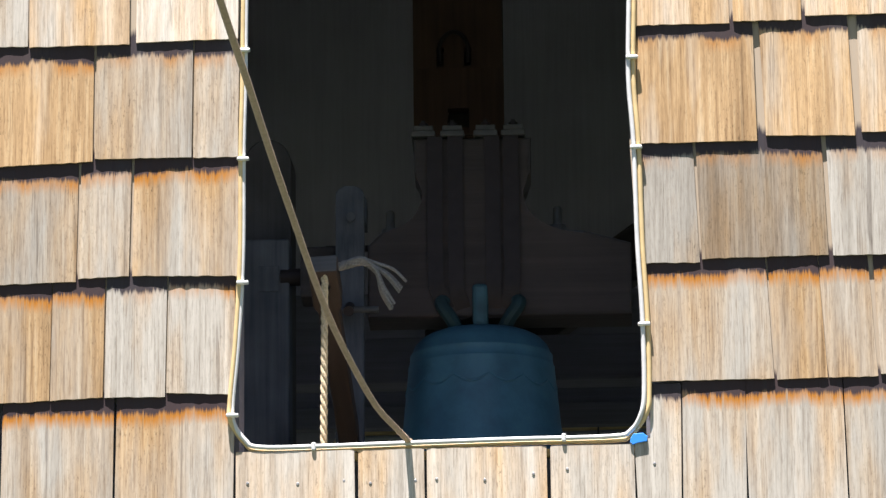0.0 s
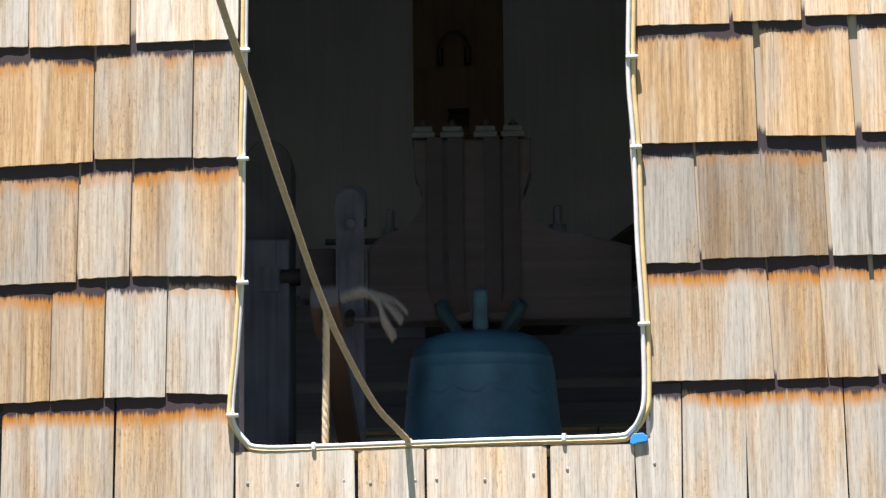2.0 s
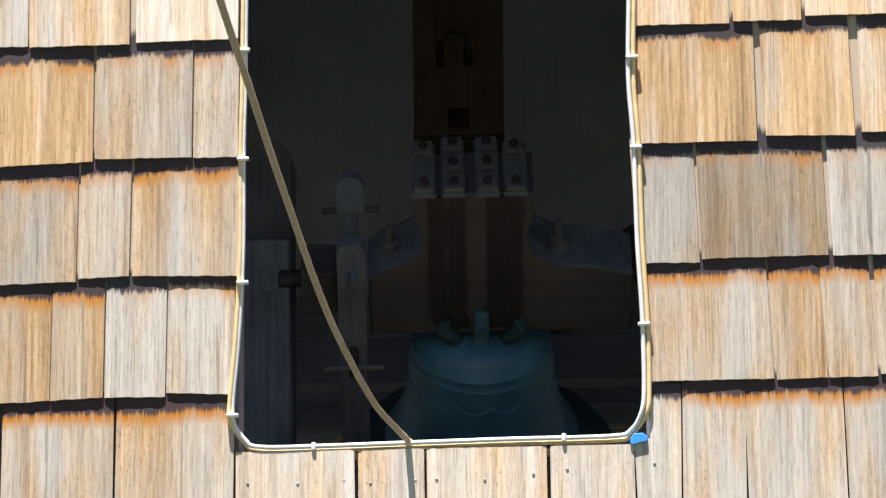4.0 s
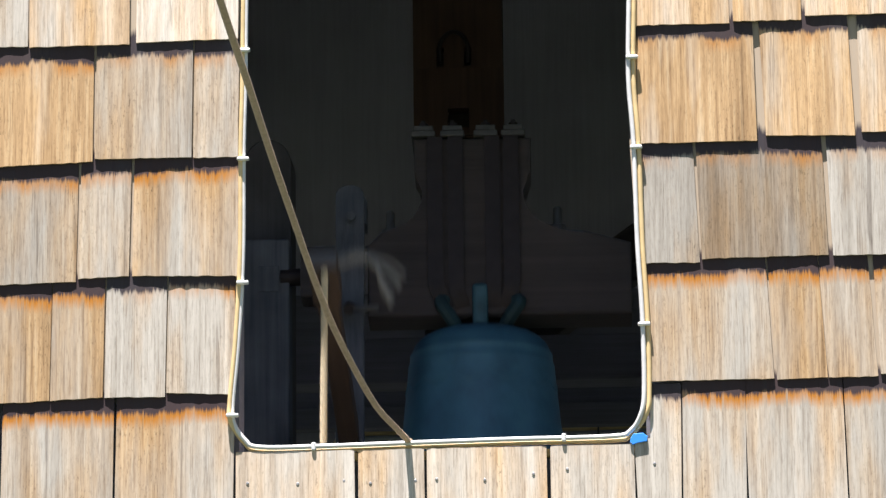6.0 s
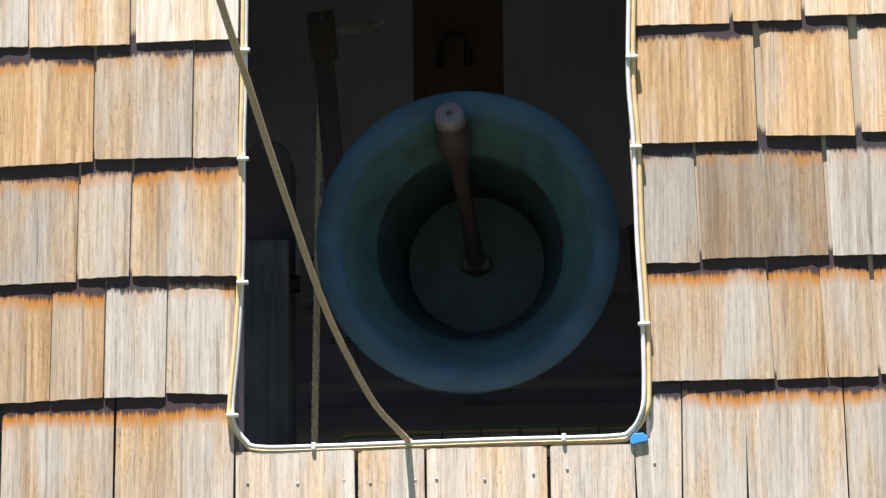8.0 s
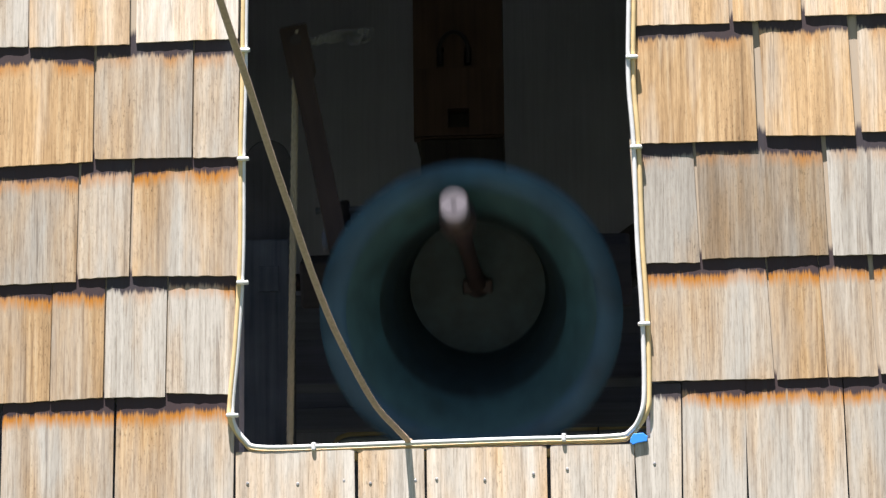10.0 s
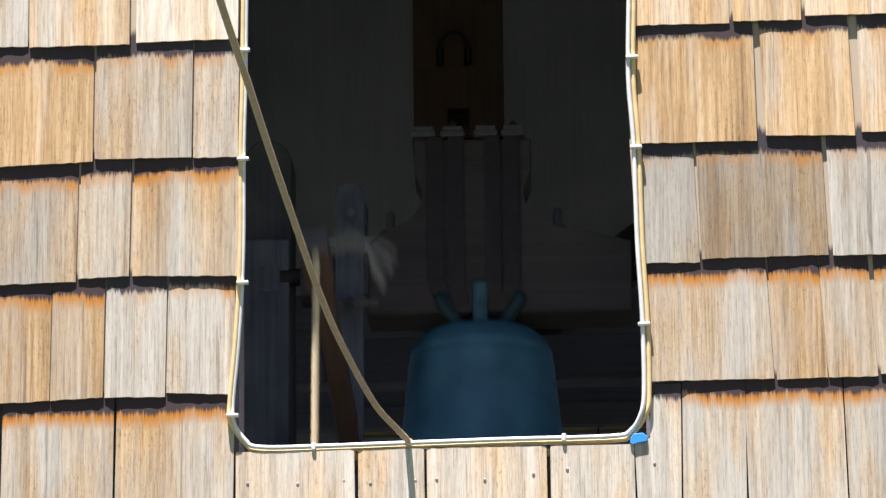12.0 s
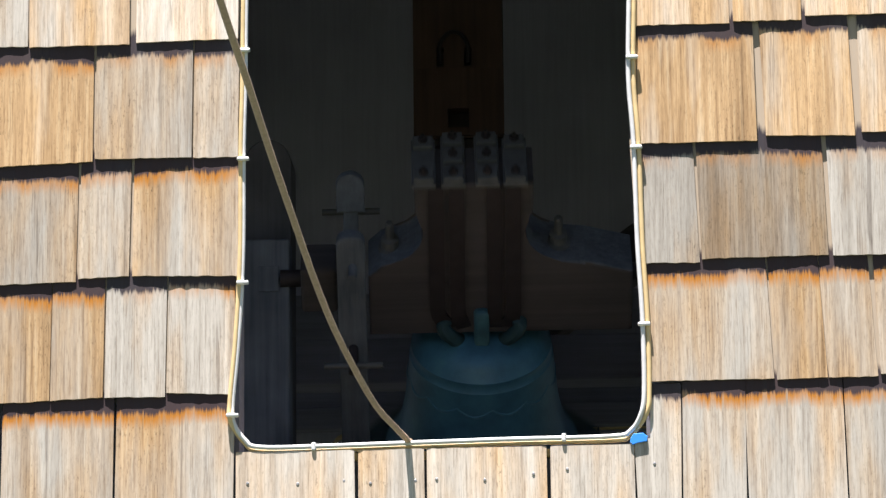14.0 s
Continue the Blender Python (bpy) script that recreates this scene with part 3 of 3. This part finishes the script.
def bell_frame():
    frame_ob = new("timber_stand")
    tagged(frame_ob, "dark timber stand of the bell with grey boards", "bell stand")
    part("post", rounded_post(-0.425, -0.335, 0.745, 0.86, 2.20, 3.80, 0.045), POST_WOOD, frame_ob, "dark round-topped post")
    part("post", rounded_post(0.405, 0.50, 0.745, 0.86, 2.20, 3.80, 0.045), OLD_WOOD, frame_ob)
    part("board", box(-0.428, -0.332, 0.678, 0.742, 2.20, 3.584, 0.004), GREY_WOOD, frame_ob, "weathered grey board")
    part("board", box(0.41, 0.505, 0.678, 0.742, 2.20, 3.584, 0.004), GREY_WOOD, frame_ob, "weathered grey board")
    part("crossbeam", box(-0.905, 0.905, 1.345, 1.44, 3.43, 3.525, 0.004), BEAM_WOOD, frame_ob)
    for x in (-0.372, 0.425):
        part("bearing", box(x - 0.020, x + 0.020, 0.674, 0.677, 3.480, 3.530, 0.001), GREY_WOOD, frame_ob, "grey weathered bearing block")
    b = box(-0.05, 0.05, -0.04, 0.04, -0.5, 0.5, 0.004)
    brace = part("brace", b, OLD_WOOD, frame_ob, "slanting timber brace")
    brace.matrix_basis = pose(0.46, 1.50, 3.82, 0, 55, 0)
    part("king_post", slab_with_holes(-0.130, 0.057, 1.36, 1.39, 3.952, 4.60, [(-0.081, -0.066, 4.107, 4.148), (-0.022, -0.008, 4.107, 4.148), (-0.058, -0.013, 3.972, 4.013)]), RED_WOOD, frame_ob, "brown timber with cut mortises")
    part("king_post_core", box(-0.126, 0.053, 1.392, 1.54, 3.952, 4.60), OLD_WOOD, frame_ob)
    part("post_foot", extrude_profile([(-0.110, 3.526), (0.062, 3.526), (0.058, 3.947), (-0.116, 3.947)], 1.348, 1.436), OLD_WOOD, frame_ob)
    part("facing_board", slab_with_holes(-0.124, 0.060, 1.347, 1.3585, 3.955, 4.100, [(-0.058, -0.013, 3.972, 4.013)]), RED_WOOD, frame_ob, "brown facing board with a square mortise")
    part("bracket", tube(spline([(-0.0735, 1.354, 4.112), (-0.0735, 1.352, 4.150), (-0.062, 1.352, 4.172), (-0.044, 1.352, 4.180), (-0.026, 1.352, 4.172), (-0.015, 1.352, 4.150), (-0.015, 1.354, 4.112)], 5), 0.0045, 8), IRON, frame_ob, "dark iron hoop", smooth=True)


# ---------------------------------------------------------------- the bell
PIVOT = Vector((0.035, 0.70, 3.51))
AXLE = Vector((math.cos(radians(2.0)), 0, math.sin(radians(2.0))))
LEVER_X = -0.247


def iron_plate(parent, x, with_middle):
    far = 0.084 if with_middle else 0.074
    p = part("yoke_plate", box(x - 0.023, x + 0.023, -0.076, far, 0.257, 0.268, 0.002), STEEL, parent, "grey iron plate")
    for y in ([-0.056, 0.004, far - 0.022] if with_middle else [-0.056, far - 0.022]):
        part("washer", box(x - 0.019, x + 0.019, y - 0.018, y + 0.018, 0.268, 0.279, 0.002), STEEL, p)
        bm = lathe([(0, 0.279), (0.009, 0.279), (0.009, 0.287), (0.004, 0.288), (0.004, 0.293), (0, 0.293)], 6)
        bmesh.ops.translate(bm, verts=bm.verts, vec=(x, y, 0))
        part("nut", bm, IRON, p)


def arm_bolt(parent, x, z):
    """Iron washer, nut and stud standing on the arm of the yoke."""
    bm = lathe([(0, 0), (0.024, 0), (0.022, 0.006), (0.017, 0.008), (0.017, 0.024), (0.009, 0.027), (0.0085, 0.058), (0.006, 0.062), (0, 0.062)], 12)
    for v in bm.verts:
        v.co.y *= 1.25
    bmesh.ops.translate(bm, verts=bm.verts, vec=(x, 0, z))
    part("arm_bolt", bm, STEEL, parent, "grey iron bolt with nut and washer")


def bell():
    root = new("church_bell")
    tagged(root, "green-patinated bronze bell hung from a dark wooden yoke with iron straps", "bell")
    root.matrix_basis = Matrix.Translation(PIVOT)
    # yoke
    right = [(0.29, -0.095), (0.29, 0.045), (0.20, 0.070)]
    right += [(0.165 - 0.075 * math.sin(a), 0.150 - 0.078 * math.cos(a)) for a in [math.pi / 2 * k / 6 for k in range(7)]]
    right += [(0.098, 0.170), (0.112, 0.188), (0.113, 0.256)]
    right = [(x - 0.012 if x < 0.19 else x, z) for x, z in right]
    outline = [(-x - 0.024 if x < 0.19 else (-0.19 if x < 0.28 else -0.215), z) for x, z in right]
    prof = right + outline[::-1]
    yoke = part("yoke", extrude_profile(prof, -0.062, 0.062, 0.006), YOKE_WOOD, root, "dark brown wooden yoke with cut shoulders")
    yoke.data.materials.append(GREY_WOOD)
    for f in yoke.data.polygons:
        if f.normal.z > 0.5 and f.center.z < 0.2:
            f.material_index = 1
    for x, mid in ((-0.106, False), (-0.050, True), (0.014, True), (0.067, False)):
        iron_plate(root, x, mid)
    arm_bolt(root, -0.173, 0.066)
    arm_bolt(root, 0.150, 0.070)
    # straps on both faces, drawn together at the crown
    for x, foot in ((-0.084, -0.046), (-0.045, -0.028), (0.026, 0.026), (0.062, 0.044)):
        for s in (-1, 1):
            path = spline([(x, s * 0.067, 0.256), (x, s * 0.067, 0.12), (x, s * 0.067, 0.0), (x * 0.92 + foot * 0.08, s * 0.066, -0.045), (foot * 0.6 + x * 0.4, s * 0.058, -0.075), (foot, s * 0.045, -0.098)], 5)
            bm = bmesh.new()
            ring = []
            for i, q in enumerate(path):
                d = (path[min(i + 1, len(path) - 1)] - path[max(i - 1, 0)]).normalized()
                o = Vector((0, s, 0))
                side = d.cross(o).normalized() * 0.0145
                ring.append([bm.verts.new(q + side), bm.verts.new(q - side), bm.verts.new(q - side + o * 0.007), bm.verts.new(q + side + o * 0.007)])
            for a, c in zip(ring, ring[1:]):
                for k in range(4):
                    bm.faces.new([a[k], a[(k + 1) % 4], c[(k + 1) % 4], c[k]])
            bm.faces.new(ring[0]); bm.faces.new(ring[-1])
            part("strap", bm, IRON, root, "dark iron strap")
    # gudgeons
    for x0, x1 in ((-0.385, -0.262), (0.287, 0.42)):
        bm = bmesh.new()
        bmesh.ops.create_cone(bm, cap_ends=True, segments=20, radius1=0.017, radius2=0.017, depth=x1 - x0, matrix=Matrix.Translation(((x0 + x1) / 2, 0, 0)) @ Matrix.Rotation(math.pi / 2, 4, "Y"))
        part("gudgeon", bm, IRON, root, "iron pivot pin")
    # bell body
    outer = [(0.0, -0.110), (0.055, -0.1115), (0.086, -0.117), (0.102, -0.1232), (0.110, -0.1275), (0.117, -0.133), (0.127, -0.1435), (0.1345, -0.161), (0.1365, -0.1625), (0.1368, -0.166), (0.1362, -0.168), (0.1385, -0.183), (0.1402, -0.185), (0.1402, -0.189),
             (0.145, -0.24), (0.151, -0.30), (0.160, -0.345), (0.174, -0.385), (0.192, -0.415), (0.198, -0.420), (0.199, -0.426), (0.204, -0.430), (0.222, -0.450), (0.245, -0.470), (0.262, -0.484), (0.2735, -0.495), (0.276, -0.500)]
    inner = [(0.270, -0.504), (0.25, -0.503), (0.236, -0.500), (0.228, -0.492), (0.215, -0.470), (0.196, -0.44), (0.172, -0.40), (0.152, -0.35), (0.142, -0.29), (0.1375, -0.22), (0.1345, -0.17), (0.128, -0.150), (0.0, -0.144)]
    body = part("bell_body", lathe(outer + inner, 96), BRONZE, root, "bronze bell with blue-green patina", smooth=True)
    body.data.materials.append(DEEP_SHADE_BRONZE)
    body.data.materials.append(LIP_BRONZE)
    body.data.materials.append(DARK_BRONZE)
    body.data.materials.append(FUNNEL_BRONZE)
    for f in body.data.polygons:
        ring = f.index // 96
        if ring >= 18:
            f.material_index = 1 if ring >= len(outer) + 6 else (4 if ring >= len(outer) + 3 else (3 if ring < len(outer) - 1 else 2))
    # low relief garlands under the shoulder
    count = 13
    path = []
    for k in range(9):
        f = k / 8
        a = 2 * math.pi * f / count
        z = -0.222 - 0.016 * math.sin(math.pi * f)
        r = 0.1415 - (z + 0.214) * 0.10
        path.append(Vector((r * math.cos(a), r * math.sin(a), z)))
    first = part("garland", tube(path, lambda f: 0.0020 + 0.0012 * math.sin(math.pi * f), 6), BRONZE, root, "cast relief garland", smooth=True)
    for i in range(1, count):
        ob = first.copy()
        scene.collection.objects.link(ob)
        ob.matrix_basis = Matrix.Rotation(2 * math.pi * i / count, 4, "Z")
    part("staple", box(-0.028, 0.028, -0.013, 0.013, -0.170, -0.142, 0.004), CLAPPER_IRON, root, "rusty iron staple holding the clapper")
    # crown loops, coloured darker to offset the light they catch from above
    for sx, sy in ((-1, -1), (1, -1), (-1, 1), (1, 1)):
        path = spline([(sx * 0.042, sy * 0.050, -0.122), (sx * 0.058, sy * 0.068, -0.098), (sx * 0.070, sy * 0.072, -0.082), (sx * 0.074, sy * 0.066, -0.070), (sx * 0.066, sy * 0.050, -0.062)], 5)
        part("canon", tube(path, 0.0135, 10, 1.2), DARK_BRONZE, root, smooth=True)
    part("argent", box(-0.015, 0.015, -0.078, 0.05, -0.118, -0.035, 0.008), CROWN_BRONZE, root)
    # lever: strut with a wide head, front plank, arm to the rope
    strut = merge(rounded_post(-0.027, 0.027, -0.019, 0.019, 0.120, 0.195, 0.024), box(-0.0145, 0.0145, -0.012, 0.012, -0.16, 0.121, 0.003))
    bmesh.ops.rotate(strut, verts=strut.verts, cent=(0, 0, 0), matrix=Matrix.Rotation(radians(-22), 3, "X"))
    bmesh.ops.translate(strut, verts=strut.verts, vec=(LEVER_X, 0.020, 0.0))
    part("strut", strut, GREY_WOOD, root, "grey weathered strut with a rounded head")
    plank = rounded_post(-0.027, 0.027, -0.016, 0.016, -0.265, 0.262, 0.018)
    bmesh.ops.rotate(plank, verts=plank.verts, cent=(0, 0, 0), matrix=Matrix.Rotation(radians(-6), 3, "X"))
    bmesh.ops.translate(plank, verts=plank.verts, vec=(LEVER_X, -0.101, -0.105))
    part("lever_plank", plank, GREY_WOOD, root, "grey weathered plank with a rounded top")
    part("peg", tube([Vector((LEVER_X + 0.003, -0.080, 0.096)), Vector((LEVER_X + 0.003, -0.124, 0.088))], 0.0085, 10), GREY_WOOD, root, "grey wooden peg")
    part("stub", box(-0.345, -0.275, -0.045, 0.045, -0.05, 0.05, 0.006), YOKE_WOOD, root)
    band = box(-0.014, 0.014, -0.006, 0.006, -0.10, 0.12, 0.002)
    bmesh.ops.rotate(band, verts=band.verts, cent=(0, 0, 0), matrix=Matrix.Rotation(radians(-22), 3, "X"))
    bmesh.ops.translate(band, verts=band.verts, vec=(LEVER_X, 0.045, 0.0))
    part("band", band, STEEL, root, "flat iron band")
    for y, z, w in ((0.105, 0.080, 0.056), (-0.150, -0.100, 0.056)):
        pin = tube([Vector((LEVER_X - w, y, z)), Vector((LEVER_X + w, y, z))], 0.0065, 12)
        part("cross_pin", pin, STEEL, root, "round iron cross pin")
    part("bolt", tube([Vector((LEVER_X, 0.05, 0.085)), Vector((LEVER_X, 0.150, 0.105))], 0.008, 12), STEEL, root, "iron bolt")
    part("tie", tube([Vector((LEVER_X, 0.035, -0.03)), Vector((LEVER_X, -0.165, -0.106))], 0.010, 12), IRON, root, "iron tie rod")
    tip, heel = Vector((LEVER_X - 0.030, -0.478, -0.108)), Vector((LEVER_X, -0.128, -0.352))
    d = tip - heel
    length = d.length
    bm = bmesh.new()
    zs = [-0.03, length - 0.075, length - 0.062, length + 0.028]
    half = [0.019, 0.019, 0.0265, 0.0265]
    rings = []
    for z, h in zip(zs, half):
        rings.append([bm.verts.new((sx * h, sy * 0.022, z)) for sx, sy in ((-1, -1), (1, -1), (1, 1), (-1, 1))])
    for a, c in zip(rings, rings[1:]):
        for k in range(4):
            bm.faces.new([a[k], a[(k + 1) % 4], c[(k + 1) % 4], c[k]])
    bm.faces.new(rings[0]); bm.faces.new(rings[-1])
    bmesh.ops.bevel(bm, geom=bm.edges[:], offset=0.004, segments=2, affect="EDGES", profile=0.5)
    z_ax = d.normalized()
    x_ax = Vector((1, 0, 0)); x_ax = (x_ax - z_ax * x_ax.dot(z_ax)).normalized()
    y_ax = z_ax.cross(x_ax)
    turn = Matrix((x_ax, y_ax, z_ax)).transposed().to_4x4()
    arm = part("lever_arm", bm, LEVER_WOOD, root, "brown wooden lever arm with a rope hole")
    arm.data.materials.append(PALE_END)
    for f in arm.data.polygons:
        if f.normal.z > 0.5:
            f.material_index = 1
    rest = Matrix.Translation(heel) @ turn
    arm.matrix_basis = rest
    unrest = rest.inverted()

    def on_arm(bm):
        bmesh.ops.transform(bm, matrix=unrest, verts=bm.verts)
        return bm

    # solid dark plug stands in for the shaded inside of the rope hole
    bm = tube(spline([(-0.01, 0.0, length - 0.004), (0.0, -0.012, length - 0.002), (0.0, -0.026, length - 0.01)], 4), 0.011)
    part("dark_hole_plug", bm, IRON, arm)
    # frayed end of the rope
    rng = random.Random(11)
    knot = tip + Vector((0.024, 0, 0.012))
    part("rope_knot", on_arm(laid_rope(spline([knot + Vector((-0.006, 0, 0)), knot + Vector((0.012, 0.004, 0.006)), knot + Vector((0.026, 0, 0.008))], 5), 0.0085, 3, 0.03)), ROPE_END, arm, "rope end pulled through the lever")
    for k in range(12):
        upper = k % 2 == 0
        dx, dz = (rng.uniform(0.092, 0.108), rng.uniform(-0.052, -0.036)) if upper else (rng.uniform(0.078, 0.092), rng.uniform(-0.088, -0.070))
        dy = rng.uniform(-0.010, 0.010)
        a = knot + Vector((0.018, dy * 0.3, 0.008 + rng.uniform(-0.004, 0.004)))
        j = lambda: Vector((0, rng.uniform(-0.003, 0.003), rng.uniform(-0.003, 0.003)))
        path = spline([a, a + Vector((0.028, dy * 0.5, 0.004)) + j(), a + Vector((0.052, dy * 0.8, -0.004 if upper else -0.016)) + j(), a + Vector((dx * 0.78, dy, dz * (0.5 if upper else 0.6))) + j(), a + Vector((dx, dy, dz))], 6)
        part("rope_strand", on_arm(tube(path, lambda f: 0.0040 - 0.0014 * f, 6, 0.8)), ROPE_END, arm, "frayed rope end", smooth=True)
    # clapper
    clapper = part("clapper", lathe([(0, 0.012), (0.02, 0.01), (0.024, 0.0), (0.02, -0.012), (0.016, -0.03), (0.0145, -0.13), (0.015, -0.24), (0.018, -0.31), (0.027, -0.345), (0.034, -0.375), (0.034, -0.398), (0.026, -0.420), (0.019, -0.434)], 24), CLAPPER_IRON, root, "rust-brown iron clapper", smooth=True)
    part("clapper_end", lathe([(0.0, -0.430), (0.022, -0.431), (0.0275, -0.438), (0.0275, -0.456), (0.024, -0.462), (0.006, -0.462), (0.005, -0.454), (0, -0.454)], 28), CLAPPER_END, clapper, "bright worn clapper end", smooth=True)
    rope = part("bell_rope", laid_rope([Vector((0, 0, -0.008 * i)) for i in range(150)], 0.0068, 3, 0.055), ROPE, smooth=True)
    tagged(rope, "twisted hemp rope hanging from the lever of the bell", "rope")
    return root, clapper, rope, arm, rest, unrest @ tip


# ---------------------------------------------------------------- swing
SWING = [(0.0, 0.5), (0.3, 0.5), (0.4, -2), (0.5, -6), (0.6, -10.5), (0.7, -14.5), (0.8, -19), (0.9, -20.2), (1.0, -17.5), (1.1, -13), (1.2, -6.2), (1.3, -0.2), (1.4, 6.7), (1.5, 12.2), (1.6, 16.5), (1.7, 17), (1.8, 12.8), (1.9, 5.0), (2.0, -6.2),
         (2.1, -18.5), (2.2, -33), (2.3, -40), (2.4, -42.5), (2.5, -40.5), (2.6, -34), (2.7, -23), (2.8, -5), (2.9, 11), (3.0, 28), (3.1, 37.5), (3.2, 42)]
MIDDLE = [(5.3, -46), (5.4, -62), (5.5, -69), (5.6, -68.5), (5.7, -62.5), (5.8, -50), (5.9, -29), (6.0, 1.5), (6.1, 29), (6.2, 55), (6.3, 69.5), (6.4, 74.5), (6.5, 69), (6.6, 50.5), (6.7, 19), (6.8, -20), (6.9, -46), (7.0, -64), (7.1, -77), (7.2, -85), (7.3, -79), (7.4, -65),
          (7.5, -46), (7.6, -19), (7.7, 14), (7.8, 47), (7.9, 68), (8.0, 84.3), (8.1, 86), (8.2, 78)]
LATE = [(10.3, -27), (10.4, -49), (10.5, -66), (10.6, -83), (10.7, -89.5), (10.8, -85), (10.9, -71), (11.0, -50), (11.1, -27), (11.2, 9), (11.3, 41), (11.4, 68), (11.5, 85.2), (11.6, 91.5), (11.7, 89), (11.8, 73), (11.9, 46), (12.0, 5), (12.1, -28), (12.2, -55), (12.3, -73),
        (12.4, -87), (12.5, -90.5), (12.6, -85), (12.7, -71), (12.8, -51), (12.9, -24), (13.0, 12), (13.1, 46), (13.2, 73), (13.3, 87), (13.4, 92.5), (13.5, 90), (13.6, 72), (13.7, 45), (13.8, 6.5), (13.9, -27), (14.0, -49)]
TURNS = [(3.25, 43.0), (4.02, -54.0), (4.76, 60.0), (5.53, -69.5)], [(8.09, 86.5), (8.95, -88.0), (9.81, 89.0), (10.69, -89.5)]
STRIKES = [(0.0, 0), (0.9, 3), (1.6, -2), (2.4, -6), (2.8, -4), (3.2, 9), (3.35, 14), (3.6, 14), (4.0, -22), (4.2, -26), (4.5, -8), (4.75, 28), (5.0, 14), (5.3, -14), (5.5, -28), (5.8, -24), (6.0, 0), (6.1, 14), (6.2, 25), (6.3, 31), (6.4, 32), (6.5, 29), (6.6, 20),
           (6.8, 0), (7.0, -18), (7.2, -31), (7.4, -28), (7.6, -8), (7.7, 8), (7.8, 21), (7.9, 29), (8.0, 32.5), (8.1, 33), (8.2, 28), (8.5, 2), (8.75, -20), (8.95, -32), (9.15, -29), (9.4, -4), (9.6, 20), (9.8, 33), (10.0, 29), (10.3, -4), (10.5, -22),
           (10.7, -32), (10.9, -29), (11.1, -8), (11.2, 4), (11.3, 16), (11.4, 29), (11.5, 33), (11.6, 34), (11.7, 33), (11.8, 29), (11.9, 26), (12.1, 2), (12.3, -20), (12.5, -32), (12.7, -28), (12.9, -6), (13.0, 4), (13.1, 15), (13.2, 30), (13.3, 33), (13.5, 34), (13.6, 30), (13.7, 26), (13.9, 0), (14.0, -12)]


# sideways give of the lever arm at its tip, as the rope is pulled
SWAY = [(0.0, 0.0), (3.3, 0.0), (3.45, -0.015), (3.65, 0.0), (4.75, 0.0), (4.95, -0.040), (5.1, -0.020), (5.25, 0.0), (6.2, 0.0), (6.3, -0.010), (6.4, -0.038), (6.5, -0.047), (6.6, -0.055), (6.7, -0.030), (6.85, 0.0),
        (8.0, 0.0), (8.1, -0.014), (8.2, -0.043), (8.3, -0.054), (8.4, -0.050), (8.55, -0.020), (8.7, 0.0), (9.75, 0.0), (9.95, -0.043), (10.1, -0.050), (10.25, -0.012), (10.4, 0.0),
        (11.5, 0.0), (11.6, -0.004), (11.7, -0.030), (11.8, -0.054), (11.9, -0.048), (12.0, -0.014), (12.15, 0.0), (13.3, 0.0), (13.4, -0.002), (13.5, -0.028), (13.6, -0.054), (13.7, -0.046), (13.8, -0.012), (13.95, 0.0), (14.0, 0.0)]


def arm_pose(t):
    """The lever arm in the bell's space, bent sideways about its heel."""
    for (a, va), (c, vc) in zip(SWAY, SWAY[1:]):
        if a <= t <= c:
            give = va + (vc - va) * (t - a) / (c - a)
            return ARM_REST @ Matrix.Rotation(give / ARM_TIP.length, 4, "Y")
    return ARM_REST


def swing_rows():
    """Angles of the bell over the whole time; between the known stretches it swings from turn to turn."""
    rows = list(SWING)
    for stretch, (t0, t1), after in ((TURNS[0], (3.3, 5.2), MIDDLE), (TURNS[1], (8.3, 10.2), LATE)):
        t = t0
        while t <= t1 + 1e-6:
            for (a, va), (c, vc) in zip(stretch, stretch[1:]):
                if a <= t <= c:
                    f = (t - a) / (c - a)
                    rows.append((round(t, 2), vc + (va - vc) * (0.5 + 0.5 * math.cos(math.pi * f))))
                    break
            t += 0.1
        rows += after
    return rows


ground()
WALL = tower()
bell_frame()
BELL, CLAPPER, BELL_ROPE, ARM, ARM_REST, ARM_TIP = bell()
opening_trim()
hanging_cable()
nails(WALL)
shingles(WALL)


def motions():
    rows = [(t, Matrix.Translation(PIVOT) @ Matrix.Rotation(radians(1.7), 4, "Z") @ Matrix.Rotation(radians(-a), 4, AXLE)) for t, a in swing_rows()]
    walk(BELL, rows)
    walk(CLAPPER, [(t, Matrix.Translation((0, 0, -0.148)) @ Matrix.Rotation(radians(-0.92 * a), 4, "X") @ Matrix.Rotation(radians(1 + abs(a) * 0.045), 4, "Y")) for t, a in STRIKES])
    walk(ARM, [(t, arm_pose(t)) for t, m in rows])
    hung = []
    for t, m in rows:
        p = m @ (arm_pose(t) @ ARM_TIP + Vector((0.002, -0.022, -0.006)))
        foot = Vector((p.x - 0.014, 0.24 + 0.55 * (p.y - 0.24), p.z - 1.2))
        hung.append((t, Matrix.Translation(p) @ (p - foot).to_track_quat("Z", "Y").to_matrix().to_4x4()))
    walk(BELL_ROPE, hung)


motions()
